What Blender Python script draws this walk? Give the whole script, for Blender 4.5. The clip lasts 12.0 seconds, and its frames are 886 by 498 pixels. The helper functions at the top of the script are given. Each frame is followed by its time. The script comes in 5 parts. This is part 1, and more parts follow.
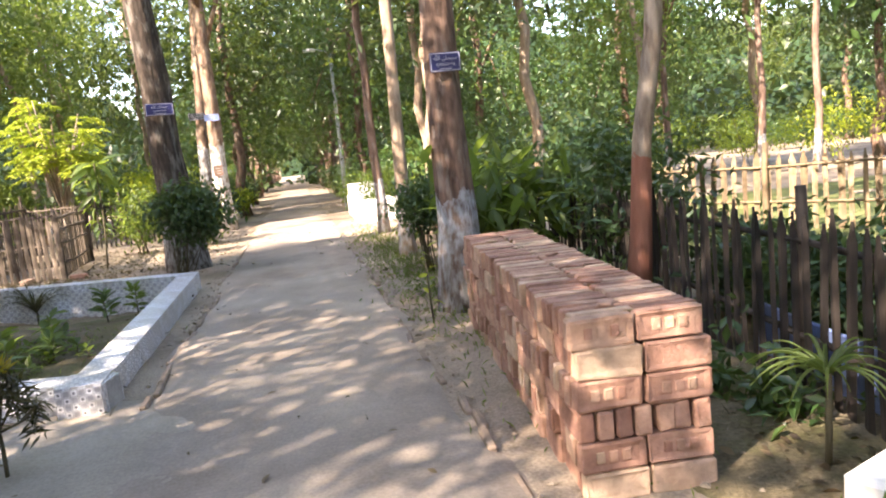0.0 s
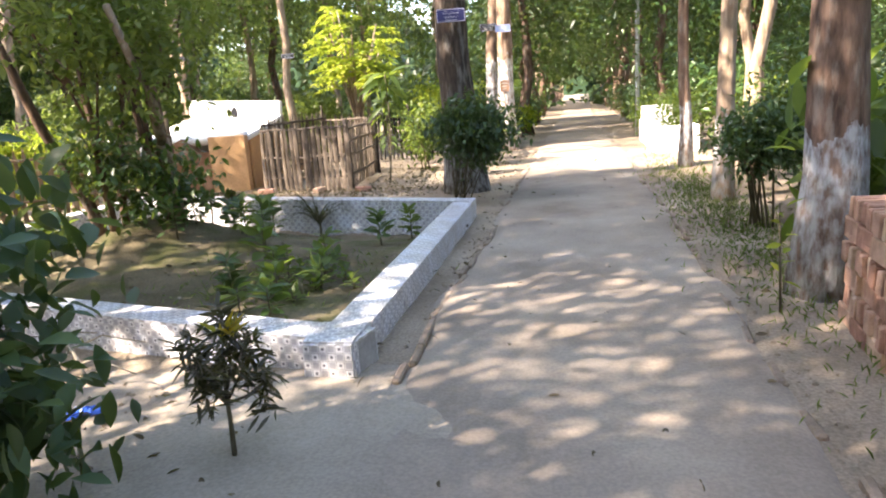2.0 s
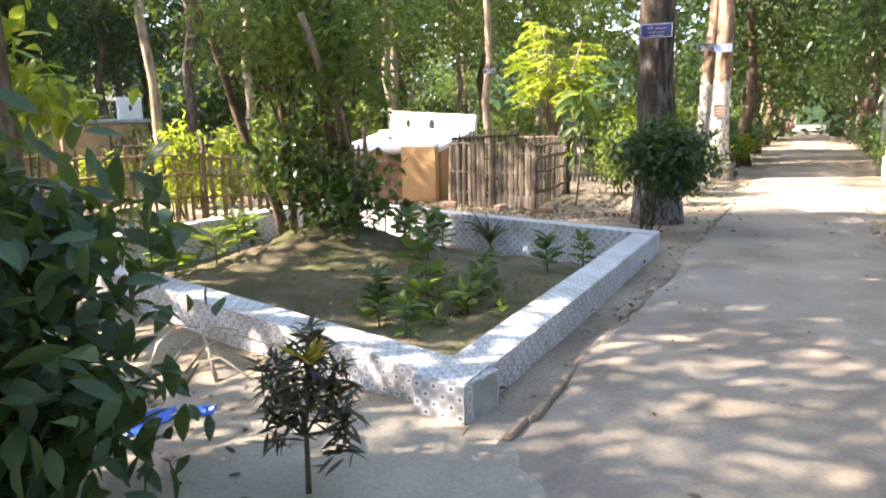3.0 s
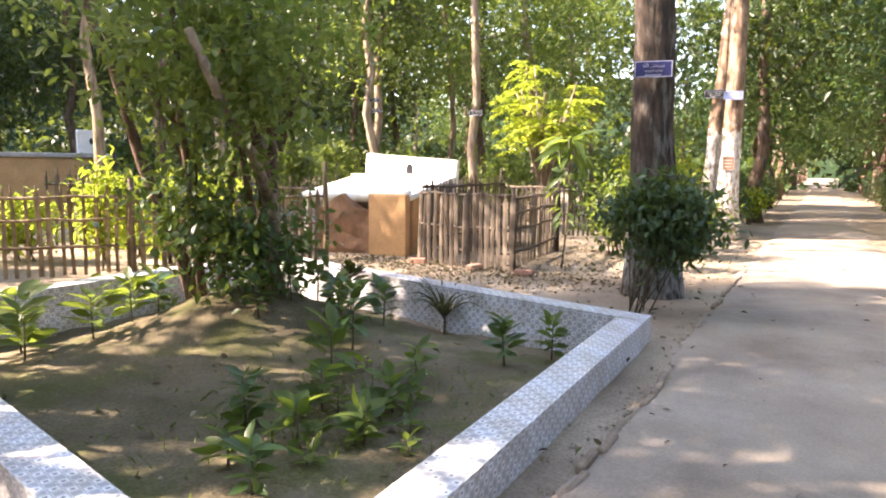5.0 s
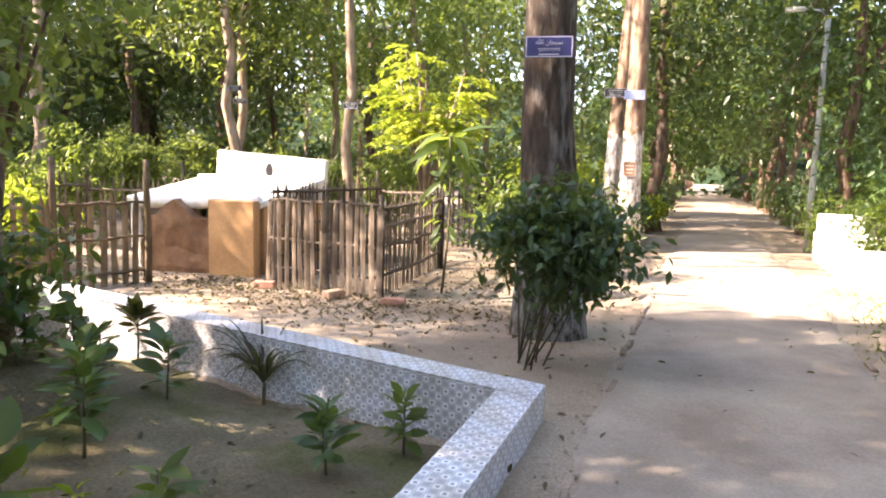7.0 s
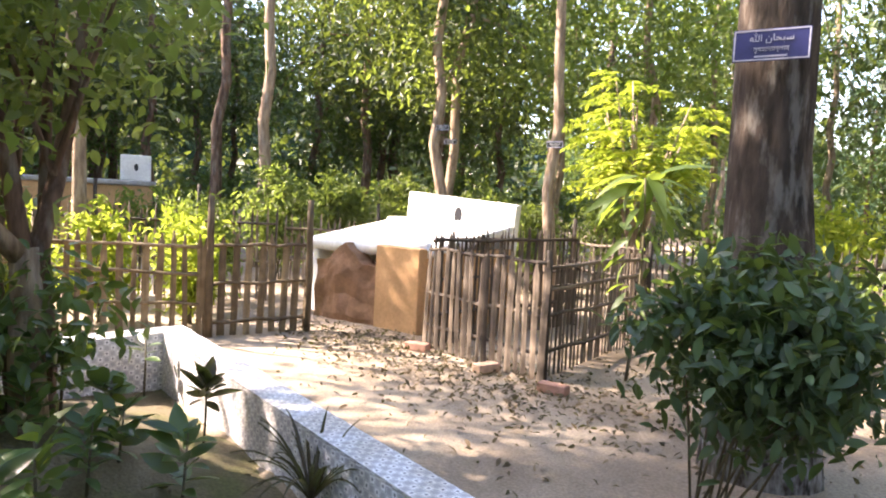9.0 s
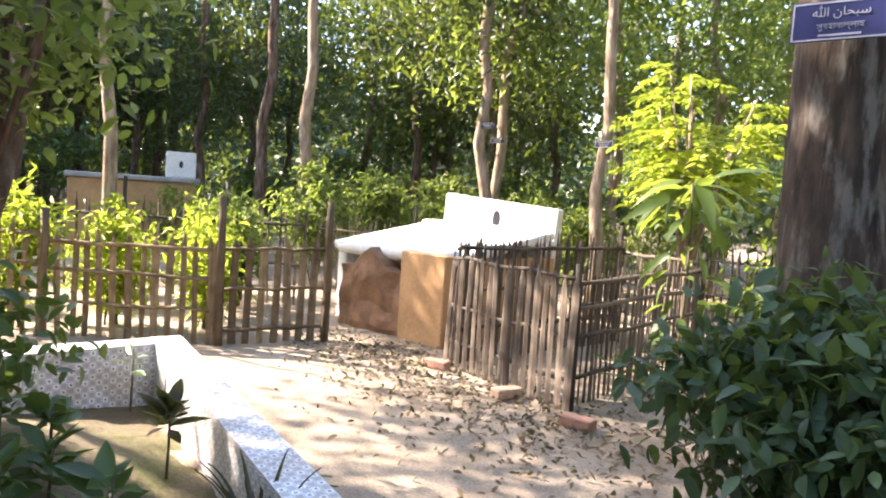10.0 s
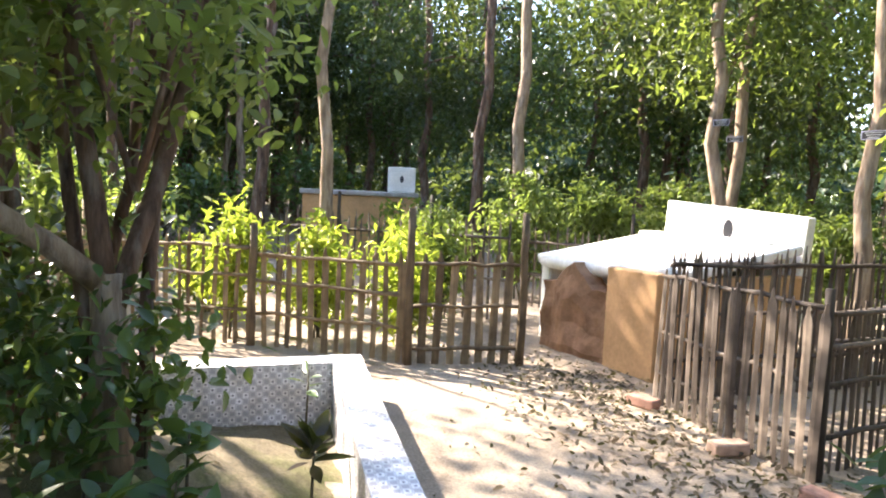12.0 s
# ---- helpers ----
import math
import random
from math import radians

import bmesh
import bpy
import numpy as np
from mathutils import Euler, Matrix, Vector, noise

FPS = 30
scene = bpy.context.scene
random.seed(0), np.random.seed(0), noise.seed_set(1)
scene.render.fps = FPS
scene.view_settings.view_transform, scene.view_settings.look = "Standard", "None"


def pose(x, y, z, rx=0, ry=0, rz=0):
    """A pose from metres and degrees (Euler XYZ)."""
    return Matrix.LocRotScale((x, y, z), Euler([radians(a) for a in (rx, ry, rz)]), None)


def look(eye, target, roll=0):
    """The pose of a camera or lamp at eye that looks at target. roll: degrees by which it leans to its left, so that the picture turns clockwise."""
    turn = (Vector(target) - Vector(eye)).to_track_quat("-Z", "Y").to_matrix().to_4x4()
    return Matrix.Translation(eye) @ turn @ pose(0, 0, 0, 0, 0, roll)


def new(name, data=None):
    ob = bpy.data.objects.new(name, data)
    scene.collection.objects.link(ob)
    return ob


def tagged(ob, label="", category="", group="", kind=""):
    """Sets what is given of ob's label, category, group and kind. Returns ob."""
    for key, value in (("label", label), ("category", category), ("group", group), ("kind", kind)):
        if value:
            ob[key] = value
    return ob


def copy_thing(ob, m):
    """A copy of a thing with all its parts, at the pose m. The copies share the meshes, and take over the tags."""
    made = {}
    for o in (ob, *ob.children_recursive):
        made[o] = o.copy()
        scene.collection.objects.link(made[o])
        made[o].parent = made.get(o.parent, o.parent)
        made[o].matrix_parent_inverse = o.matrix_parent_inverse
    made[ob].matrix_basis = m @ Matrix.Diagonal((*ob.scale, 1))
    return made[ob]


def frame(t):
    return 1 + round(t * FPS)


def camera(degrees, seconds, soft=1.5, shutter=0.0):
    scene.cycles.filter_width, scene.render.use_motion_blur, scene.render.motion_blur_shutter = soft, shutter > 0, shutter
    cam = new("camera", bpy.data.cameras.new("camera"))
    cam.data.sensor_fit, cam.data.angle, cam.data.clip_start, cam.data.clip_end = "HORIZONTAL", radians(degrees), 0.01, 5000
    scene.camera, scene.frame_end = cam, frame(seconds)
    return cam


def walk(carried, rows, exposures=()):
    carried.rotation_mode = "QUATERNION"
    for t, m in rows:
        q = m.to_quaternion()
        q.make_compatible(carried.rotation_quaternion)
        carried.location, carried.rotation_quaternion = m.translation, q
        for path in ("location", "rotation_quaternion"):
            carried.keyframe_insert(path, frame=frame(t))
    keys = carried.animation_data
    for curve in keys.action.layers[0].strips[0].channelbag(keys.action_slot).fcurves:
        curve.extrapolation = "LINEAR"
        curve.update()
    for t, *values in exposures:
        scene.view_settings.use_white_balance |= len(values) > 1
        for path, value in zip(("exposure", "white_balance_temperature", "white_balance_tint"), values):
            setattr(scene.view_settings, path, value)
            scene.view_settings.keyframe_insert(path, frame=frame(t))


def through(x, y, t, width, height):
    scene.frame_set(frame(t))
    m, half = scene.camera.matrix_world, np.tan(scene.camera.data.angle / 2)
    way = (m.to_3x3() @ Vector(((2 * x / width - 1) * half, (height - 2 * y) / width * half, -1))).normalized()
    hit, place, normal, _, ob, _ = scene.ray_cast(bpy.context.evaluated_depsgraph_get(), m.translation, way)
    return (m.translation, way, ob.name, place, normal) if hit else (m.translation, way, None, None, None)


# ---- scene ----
cam = camera(66.1, 12.0, 2.0)
PATH = [
    (0, (0.208, -0.972, 1.306), (0.6, 0.97, 1.03), -5.9),
    (0.5, (0.122, -0.737, 1.325), (0.399, 1.218, 1.01), -3.6),
    (1, (0.087, -0.439, 1.322), (0.223, 1.535, 1.036), -3.5),
    (1.5, (0.057, -0.081, 1.326), (-0.087, 1.894, 1.042), -1.5),
    (2, (0.037, 0.293, 1.307), (-0.362, 2.204, 0.872), -4.1),
    (2.5, (0.08, 0.58, 1.275), (-0.674, 2.379, 0.83), -4.3),
    (3, (0.181, 0.786, 1.274), (-0.756, 2.517, 0.916), -1.2),
    (3.2, (0.178, 0.887, 1.264), (-0.784, 2.595, 0.868), -2.2),
    (4.8, (0.039, 2.158, 1.335), (-0.94, 3.88, 1.064), 0.2),
    (5, (0.02, 2.307, 1.336), (-0.945, 4.042, 1.097), 0.5),
    (5.5, (-0.114, 2.727, 1.343), (-1.045, 4.469, 1.026), -1.1),
    (6, (-0.184, 3.197, 1.343), (-1.052, 4.972, 1.032), 0.1),
    (6.5, (-0.24, 3.617, 1.338), (-0.997, 5.453, 1.106), 0.0),
    (6.7, (-0.286, 3.798, 1.343), (-0.955, 5.668, 1.104), 1.4),
    (8.3, (-0.404, 5.173, 1.409), (-1.536, 6.815, 1.263), 0.7),
    (8.5, (-0.389, 5.332, 1.41), (-1.538, 6.963, 1.265), -0.0),
    (9, (-0.376, 5.673, 1.42), (-1.708, 7.159, 1.288), 3.0),
    (9.5, (-0.403, 5.996, 1.418), (-1.81, 7.409, 1.263), 1.1),
    (10, (-0.512, 6.35, 1.493), (-1.977, 7.704, 1.346), 3.8),
    (10.5, (-0.578, 6.73, 1.494), (-2.156, 7.949, 1.348), 0.1),
    (11, (-0.666, 6.96, 1.501), (-2.411, 7.922, 1.332), 2.2),
    (11.5, (-0.754, 6.973, 1.521), (-2.506, 7.928, 1.384), 3.1),
    (12, (-0.873, 7.003, 1.494), (-2.707, 7.787, 1.343), 2.5),
]
walk(cam, [(t, look(eye, target, roll)) for t, eye, target, roll in PATH], [(0.0, 2.92, 7300, 21), (2.0, 2.98, 7100, 19), (3.2, 3.04, 6950, 16), (5.0, 3.1, 7400, 24), (6.5, 3.1, 7500, 25), (9.5, 3.08, 7100, 23), (11.0, 3.0, 6780, 17), (12.0, 2.98, 6700, 17)])

# ---- light ----
SUN_FROM = Vector((-0.68, -0.40, 0.615)).normalized()
world = bpy.data.worlds.new("sky")
scene.world = world
world.use_nodes = True
wn = world.node_tree.nodes
sky = wn.new("ShaderNodeTexSky")
sky.sky_type, sky.sun_disc = "NISHITA", False
sky.sun_elevation = math.asin(SUN_FROM.z)
sky.sun_rotation = math.atan2(SUN_FROM.x, SUN_FROM.y)
world.node_tree.links.new(sky.outputs[0], wn["Background"].inputs[0])
wn["Background"].inputs[1].default_value = 0.15
sun = new("sun", bpy.data.lights.new("sun", "SUN"))
sun.data.energy, sun.data.angle, sun.data.color = 4.2, radians(0.53), (1.0, 0.93, 0.80)
sun.matrix_world = look(SUN_FROM * 50, (0, 0, 0))

R = random.Random(7)
NR = np.random.RandomState(11)


# ---- materials ----
class Mat:
    """A small builder round one node material."""

    def __init__(self, name, rough=0.8, spec=0.3):
        self.m = bpy.data.materials.new(name)
        self.m.use_nodes = True
        self.t = self.m.node_tree
        self.b = self.t.nodes["Principled BSDF"]
        self.b.inputs["Roughness"].default_value = rough
        self.b.inputs["Specular IOR Level"].default_value = spec
        self.pos = None

    def n(self, kind, **values):
        node = self.t.nodes.new(kind)
        for key, v in values.items():
            node.inputs[key.replace("_", " ")].default_value = v
        return node

    def l(self, a, b):
        self.t.links.new(a, b)

    def place(self):
        if self.pos is None:
            self.pos = self.n("ShaderNodeNewGeometry").outputs["Position"]
        return self.pos

    def noise(self, scale, detail=4.0, stretch=None, rough=0.6):
        node = self.n("ShaderNodeTexNoise", Scale=scale, Detail=detail, Roughness=rough)
        src = self.place()
        if stretch:
            mp = self.n("ShaderNodeMapping")
            mp.inputs["Scale"].default_value = stretch
            self.l(src, mp.inputs["Vector"])
            src = mp.outputs[0]
        self.l(src, node.inputs["Vector"])
        return node.outputs["Fac"]

    def ramp(self, fac, stops):
        node = self.t.nodes.new("ShaderNodeValToRGB")
        els = node.color_ramp.elements
        while len(els) < len(stops):
            els.new(0.5)
        for e, (p, c) in zip(els, stops):
            e.position, e.color = p, (*c, 1)
        self.l(fac, node.inputs[0])
        return node.outputs[0]

    def mix(self, fac, a, b, blend="MIX"):
        node = self.t.nodes.new("ShaderNodeMix")
        node.data_type, node.blend_type = "RGBA", blend
        for sock, v in ((node.inputs[0], fac), (node.inputs[6], a), (node.inputs[7], b)):
            if isinstance(v, (int, float)):
                sock.default_value = v
            elif isinstance(v, tuple):
                sock.default_value = (*v, 1)
            else:
                self.l(v, sock)
        return node.outputs[2]

    def math(self, op, a, b=0.0, c=0.0):
        node = self.t.nodes.new("ShaderNodeMath")
        node.operation = op
        for i, v in enumerate((a, b, c)):
            if isinstance(v, (int, float)):
                node.inputs[i].default_value = v
            else:
                self.l(v, node.inputs[i])
        return node.outputs[0]

    def color(self, c):
        if isinstance(c, tuple):
            self.b.inputs["Base Color"].default_value = (*c, 1)
        else:
            self.l(c, self.b.inputs["Base Color"])
        return self

    def bump(self, h, strength=0.4, dist=0.02):
        node = self.n("ShaderNodeBump", Strength=strength, Distance=dist)
        self.l(h, node.inputs["Height"])
        self.l(node.outputs[0], self.b.inputs["Normal"])
        return self

    def each(self):
        return self.t.nodes.new("ShaderNodeObjectInfo").outputs["Random"]

    def island(self):
        return self.n("ShaderNodeNewGeometry").outputs["Random Per Island"]


def m_soil(name, dark, mid, light, patch=0.7, grain=0.75, relief=0.55):
    k = Mat(name, 0.95, 0.15)
    base = k.ramp(k.noise(patch, 6), [(0.3, dark), (0.5, mid), (0.72, light)])
    grit = k.ramp(k.noise(60, 3), [(0.35, (0.6, 0.6, 0.6)), (0.65, (1.1, 1.1, 1.1))])
    wide = k.ramp(k.noise(0.23, 3), [(0.35, (0.82, 0.82, 0.84)), (0.65, (1.1, 1.09, 1.06))])
    base = k.mix(1.0, base, wide, "MULTIPLY")
    k.color(k.mix(grain, base, grit, "MULTIPLY"))
    h = k.math("ADD", k.noise(9, 6), k.math("MULTIPLY", k.noise(70, 3), 0.35 * grain))
    return k.bump(h, relief, 0.03).m


def m_mossy(name, dark, mid, light, patch):
    k = Mat(name, 0.95, 0.15)
    base = k.ramp(k.noise(patch, 6), [(0.3, dark), (0.5, mid), (0.72, light)])
    moss = k.ramp(k.noise(1.6, 7), [(0.48, (0, 0, 0)), (0.62, (1, 1, 1))])
    base = k.mix(k.math("MULTIPLY", moss, 0.75), base, (0.085, 0.095, 0.03))
    grit = k.ramp(k.noise(50, 3), [(0.35, (0.6, 0.6, 0.6)), (0.65, (1.1, 1.1, 1.1))])
    k.color(k.mix(0.75, base, grit, "MULTIPLY"))
    h = k.math("ADD", k.noise(9, 6), k.math("MULTIPLY", k.noise(70, 3), 0.35))
    return k.bump(h, 0.7, 0.035).m


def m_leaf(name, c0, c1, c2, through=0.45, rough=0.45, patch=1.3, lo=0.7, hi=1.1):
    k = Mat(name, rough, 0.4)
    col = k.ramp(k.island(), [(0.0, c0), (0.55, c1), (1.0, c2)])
    # Broad noise patches from lo to hi; the woodland leaf paints shade with them.
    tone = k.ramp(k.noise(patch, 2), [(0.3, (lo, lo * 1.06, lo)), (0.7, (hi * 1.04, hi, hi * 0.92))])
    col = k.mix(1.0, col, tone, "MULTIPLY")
    k.color(col)
    tr = k.t.nodes.new("ShaderNodeBsdfTranslucent")
    k.l(k.mix(0.6, col, (0.32, 0.42, 0.05)), tr.inputs[0])
    mx = k.t.nodes.new("ShaderNodeMixShader")
    mx.inputs[0].default_value = through
    k.l(k.b.outputs[0], mx.inputs[1])
    k.l(tr.outputs[0], mx.inputs[2])
    k.l(mx.outputs[0], k.t.nodes["Material Output"].inputs["Surface"])
    return k.m


def m_bark(name, dark, light, paint=0.0, band=None):
    """Bark; paint: the height up to which lime wash covers it; band: a red oxide band above."""
    k = Mat(name, 0.92, 0.2)
    fur = k.noise(14, 5, (1, 1, 0.22))
    col = k.ramp(fur, [(0.34, dark), (0.62, light)])
    lich = k.ramp(k.noise(11, 5, (1, 1, 0.3)), [(0.52, (0, 0, 0)), (0.64, (1, 1, 1))])
    col = k.mix(k.math("MULTIPLY", lich, 0.24), col, (0.42, 0.40, 0.36))
    if paint or band:
        sep = k.t.nodes.new("ShaderNodeSeparateXYZ")
        k.l(k.place(), sep.inputs[0])
        z = k.math("ADD", sep.outputs[2], k.math("MULTIPLY", k.math("SUBTRACT", k.noise(5, 5), 0.5), 0.75))
        if band:
            up = k.math("MULTIPLY", k.math("LESS_THAN", z, band), 0.8)
            col = k.mix(up, col, (0.26, 0.085, 0.05))
        if paint:
            worn = k.ramp(k.noise(22, 5, (1, 1, 0.4)), [(0.38, (0.05, 0.05, 0.05)), (0.62, (0.85, 0.85, 0.85))])
            on = k.math("MULTIPLY", k.math("LESS_THAN", z, paint), worn)
            col = k.mix(on, col, (0.42, 0.44, 0.47) if paint < 1.5 else (0.72, 0.72, 0.71))
    k.color(col)
    return k.bump(fur, 0.9, 0.03).m


def m_plain(name, c, rough=0.7, var=0.25, scale=8, spec=0.3, bump=0.25):
    k = Mat(name, rough, spec)
    lo = tuple(v * (1 - var) for v in c)
    hi = tuple(min(1, v * (1 + var * 0.6)) for v in c)
    a = k.ramp(k.noise(scale, 6), [(0.3, lo), (0.7, hi)])
    b = k.ramp(k.noise(scale * 9, 3), [(0.3, (0.85, 0.85, 0.85)), (0.7, (1.06, 1.06, 1.06))])
    k.color(k.mix(1.0, a, b, "MULTIPLY"))
    return k.bump(k.noise(scale * 6, 4), bump, 0.01).m


def m_brick():
    k = Mat("fired_brick", 0.9, 0.2)
    tone = k.ramp(k.each(), [(0.0, (0.29, 0.15, 0.112)), (0.35, (0.385, 0.222, 0.168)), (0.7, (0.45, 0.288, 0.215)), (1.0, (0.51, 0.375, 0.275))])
    blot = k.ramp(k.noise(13, 5), [(0.32, (0.62, 0.6, 0.6)), (0.66, (1.15, 1.15, 1.12))])
    col = k.mix(0.9, tone, blot, "MULTIPLY")
    dust = k.ramp(k.noise(4, 5), [(0.55, (0, 0, 0)), (0.75, (1, 1, 1))])
    k.color(k.mix(k.math("MULTIPLY", dust, 0.35), col, (0.55, 0.42, 0.30)))
    return k.bump(k.noise(55, 5), 0.7, 0.012).m


def m_bamboo(name, dark, light):
    k = Mat(name, 0.75, 0.3)
    tone = k.ramp(k.each(), [(0.0, dark), (1.0, light)])
    fib = k.ramp(k.noise(30, 4, (1, 1, 0.08)), [(0.3, (0.55, 0.55, 0.55)), (0.7, (1.2, 1.18, 1.15))])
    stain = k.ramp(k.noise(5, 4), [(0.35, (0.5, 0.48, 0.46)), (0.6, (1.05, 1.05, 1.05))])
    k.color(k.mix(0.8, k.mix(0.9, tone, fib, "MULTIPLY"), stain, "MULTIPLY"))
    return k.bump(k.noise(40, 3, (1, 1, 0.1)), 0.5, 0.006).m


def m_tile():
    """Glazed tile printed with a check of small squares, 43 mm each; the mesh's UV runs in cells."""
    k = Mat("patterned_tile", 0.22, 0.5)
    uv = k.t.nodes.new("ShaderNodeUVMap")
    sep = k.t.nodes.new("ShaderNodeSeparateXYZ")
    k.l(uv.outputs[0], sep.inputs[0])
    u, v = sep.outputs[0], sep.outputs[1]
    du = k.math("ABSOLUTE", k.math("SUBTRACT", k.math("FRACT", u), 0.5))
    dv = k.math("ABSOLUTE", k.math("SUBTRACT", k.math("FRACT", v), 0.5))
    ring = k.math("MAXIMUM", du, dv)
    odd = k.math("GREATER_THAN", k.math("FRACT", k.math("MULTIPLY", k.math("ADD", k.math("FLOOR", u), k.math("FLOOR", v)), 0.5)), 0.25)
    a = k.mix(k.math("LESS_THAN", ring, 0.17), (0.80, 0.82, 0.88), (0.17, 0.18, 0.22))
    a = k.mix(k.math("GREATER_THAN", ring, 0.41), a, (0.40, 0.41, 0.44))
    b = k.mix(k.math("GREATER_THAN", ring, 0.38), (0.40, 0.41, 0.47), (0.64, 0.66, 0.72))
    col = k.mix(odd, a, b)
    dirt = k.ramp(k.noise(5, 6), [(0.42, (0.72, 0.66, 0.58)), (0.62, (1, 1, 1))])
    k.color(k.mix(0.8, col, dirt, "MULTIPLY"))
    k.l(k.math("ADD", 0.16, k.math("MULTIPLY", k.noise(11, 4), 0.35)), k.b.inputs["Roughness"])
    return k.bump(k.math("LESS_THAN", ring, 0.44), 0.12, 0.004).m


SOIL = m_soil("sandy_soil", (0.19, 0.145, 0.105), (0.30, 0.24, 0.18), (0.40, 0.335, 0.26))
SAND = m_soil("pale_sand", (0.25, 0.208, 0.165), (0.34, 0.29, 0.235), (0.43, 0.375, 0.31), 0.9, 0.45, 0.45)
ROAD = m_soil("packed_earth_road", (0.215, 0.172, 0.135), (0.295, 0.245, 0.20), (0.375, 0.32, 0.26), 1.1, 0.4, 0.3)
HUMUS = m_mossy("garden_soil", (0.085, 0.07, 0.042), (0.15, 0.122, 0.078), (0.24, 0.195, 0.128), 0.9)
LAWN = m_soil("thin_lawn", (0.07, 0.085, 0.03), (0.13, 0.15, 0.055), (0.22, 0.21, 0.10), 1.3)
LEAF = m_leaf("leaf_green", (0.034, 0.066, 0.02), (0.066, 0.115, 0.03), (0.12, 0.17, 0.042), 0.48)
# Woodland leaves: deep shade is put into the dark colours and broad noise masses.
LEAF_WOOD_SHADED = m_leaf("leaf_shaded_wood", (0.015, 0.032, 0.015), (0.03, 0.057, 0.024), (0.066, 0.096, 0.037), 0.22, 0.45, 0.42, 0.5, 1.4)
LEAF_DARK = m_leaf("leaf_dark", (0.023, 0.056, 0.023), (0.045, 0.1, 0.035), (0.082, 0.145, 0.045), 0.28, 0.34)
LEAF_DEEP = m_leaf("leaf_deep_green", (0.016, 0.042, 0.024), (0.028, 0.068, 0.034), (0.05, 0.10, 0.042), 0.22, 0.5)
LEAF_PALE = m_leaf("leaf_pale", (0.06, 0.10, 0.035), (0.12, 0.17, 0.06), (0.22, 0.26, 0.10), 0.5)
LEAF_LIME = m_leaf("leaf_lime", (0.17, 0.24, 0.02), (0.31, 0.38, 0.035), (0.48, 0.48, 0.06), 0.55)
LEAF_WINE = m_leaf("leaf_wine", (0.02, 0.018, 0.015), (0.045, 0.028, 0.02), (0.07, 0.06, 0.025), 0.15, 0.4)
LEAF_GOLD = m_leaf("leaf_gold", (0.38, 0.24, 0.02), (0.5, 0.33, 0.03), (0.42, 0.36, 0.06), 0.4)
LEAF_DRY = m_leaf("leaf_dry", (0.04, 0.026, 0.018), (0.085, 0.055, 0.035), (0.16, 0.11, 0.07), 0.1, 0.8)
STALK_DRY = m_plain("dry_stalk", (0.33, 0.29, 0.23), 0.8)
STEM = m_plain("green_stem", (0.10, 0.085, 0.05), 0.8)
BARK = m_bark("bark_brown", (0.055, 0.035, 0.026), (0.19, 0.12, 0.085))
BARK_LIMED = m_bark("bark_limed", (0.06, 0.038, 0.03), (0.21, 0.135, 0.10), 0.95)
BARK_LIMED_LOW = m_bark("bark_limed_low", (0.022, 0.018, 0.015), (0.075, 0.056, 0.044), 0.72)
BARK_LIMED_HIGH = m_bark("bark_limed_high", (0.10, 0.06, 0.045), (0.32, 0.22, 0.15), 2.05)
BARK_PALE = m_bark("bark_pale", (0.15, 0.105, 0.075), (0.36, 0.27, 0.19))
BARK_PALE_LIMED = m_bark("bark_pale_limed", (0.16, 0.11, 0.08), (0.38, 0.28, 0.2), 0.9)
BARK_RED = m_bark("bark_red", (0.12, 0.09, 0.07), (0.33, 0.26, 0.2), 0.0, 1.15)
BRICK = m_brick()
KERB = m_plain("old_kerb_brick", (0.25, 0.19, 0.145), 0.95, 0.4, 6, 0.15, 0.5)
BAMBOO = m_bamboo("bamboo_weathered", (0.072, 0.056, 0.045), (0.205, 0.162, 0.126))
BAMBOO_TAN = m_bamboo("bamboo_tan", (0.14, 0.10, 0.06), (0.30, 0.225, 0.14))
# Darker than the laths: the shade on the corner post is in this colour.
BAMBOO_POST_SHADED = m_bamboo("bamboo_post_shaded", (0.032, 0.025, 0.02), (0.065, 0.05, 0.039))
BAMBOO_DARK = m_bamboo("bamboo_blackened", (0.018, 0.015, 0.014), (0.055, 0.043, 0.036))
TILE = m_tile()
CEMENT = m_plain("grey_cement", (0.36, 0.35, 0.34), 0.9, 0.3, 5)
PLASTER = m_plain("white_plaster", (0.80, 0.79, 0.76), 0.75, 0.12, 3)
TAN = m_plain("tan_plaster", (0.50, 0.30, 0.15), 0.85, 0.2, 3)
MUD = m_plain("brown_mud", (0.27, 0.155, 0.095), 0.95, 0.35, 5, 0.15, 0.6)
BLUE = m_plain("blue_enamel", (0.02, 0.022, 0.11), 0.35, 0.2, 6, 0.5, 0.05)
BLACK = m_plain("black_paint", (0.03, 0.03, 0.035), 0.4, 0.2, 6)
# White sign paint; its dullness in shade is put into this grey lavender.
SIGN_WHITE = m_plain("shade_dimmed_sign_paint", (0.42, 0.42, 0.52), 0.5, 0.15, 9, 0.3, 0.05)
BLUE_PLASTIC = m_plain("blue_plastic", (0.03, 0.12, 0.55), 0.35, 0.25, 9, 0.5, 0.2)
GREY_BLUE = m_plain("blue_grey_sheet", (0.21, 0.29, 0.55), 0.5, 0.3, 4, 0.4, 0.3)
STEEL = m_plain("galvanised_steel", (0.42, 0.44, 0.45), 0.45, 0.15, 6)
# Near-black green: the far wood's shade is put into this colour.
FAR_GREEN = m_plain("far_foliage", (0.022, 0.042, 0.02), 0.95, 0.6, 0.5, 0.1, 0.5)
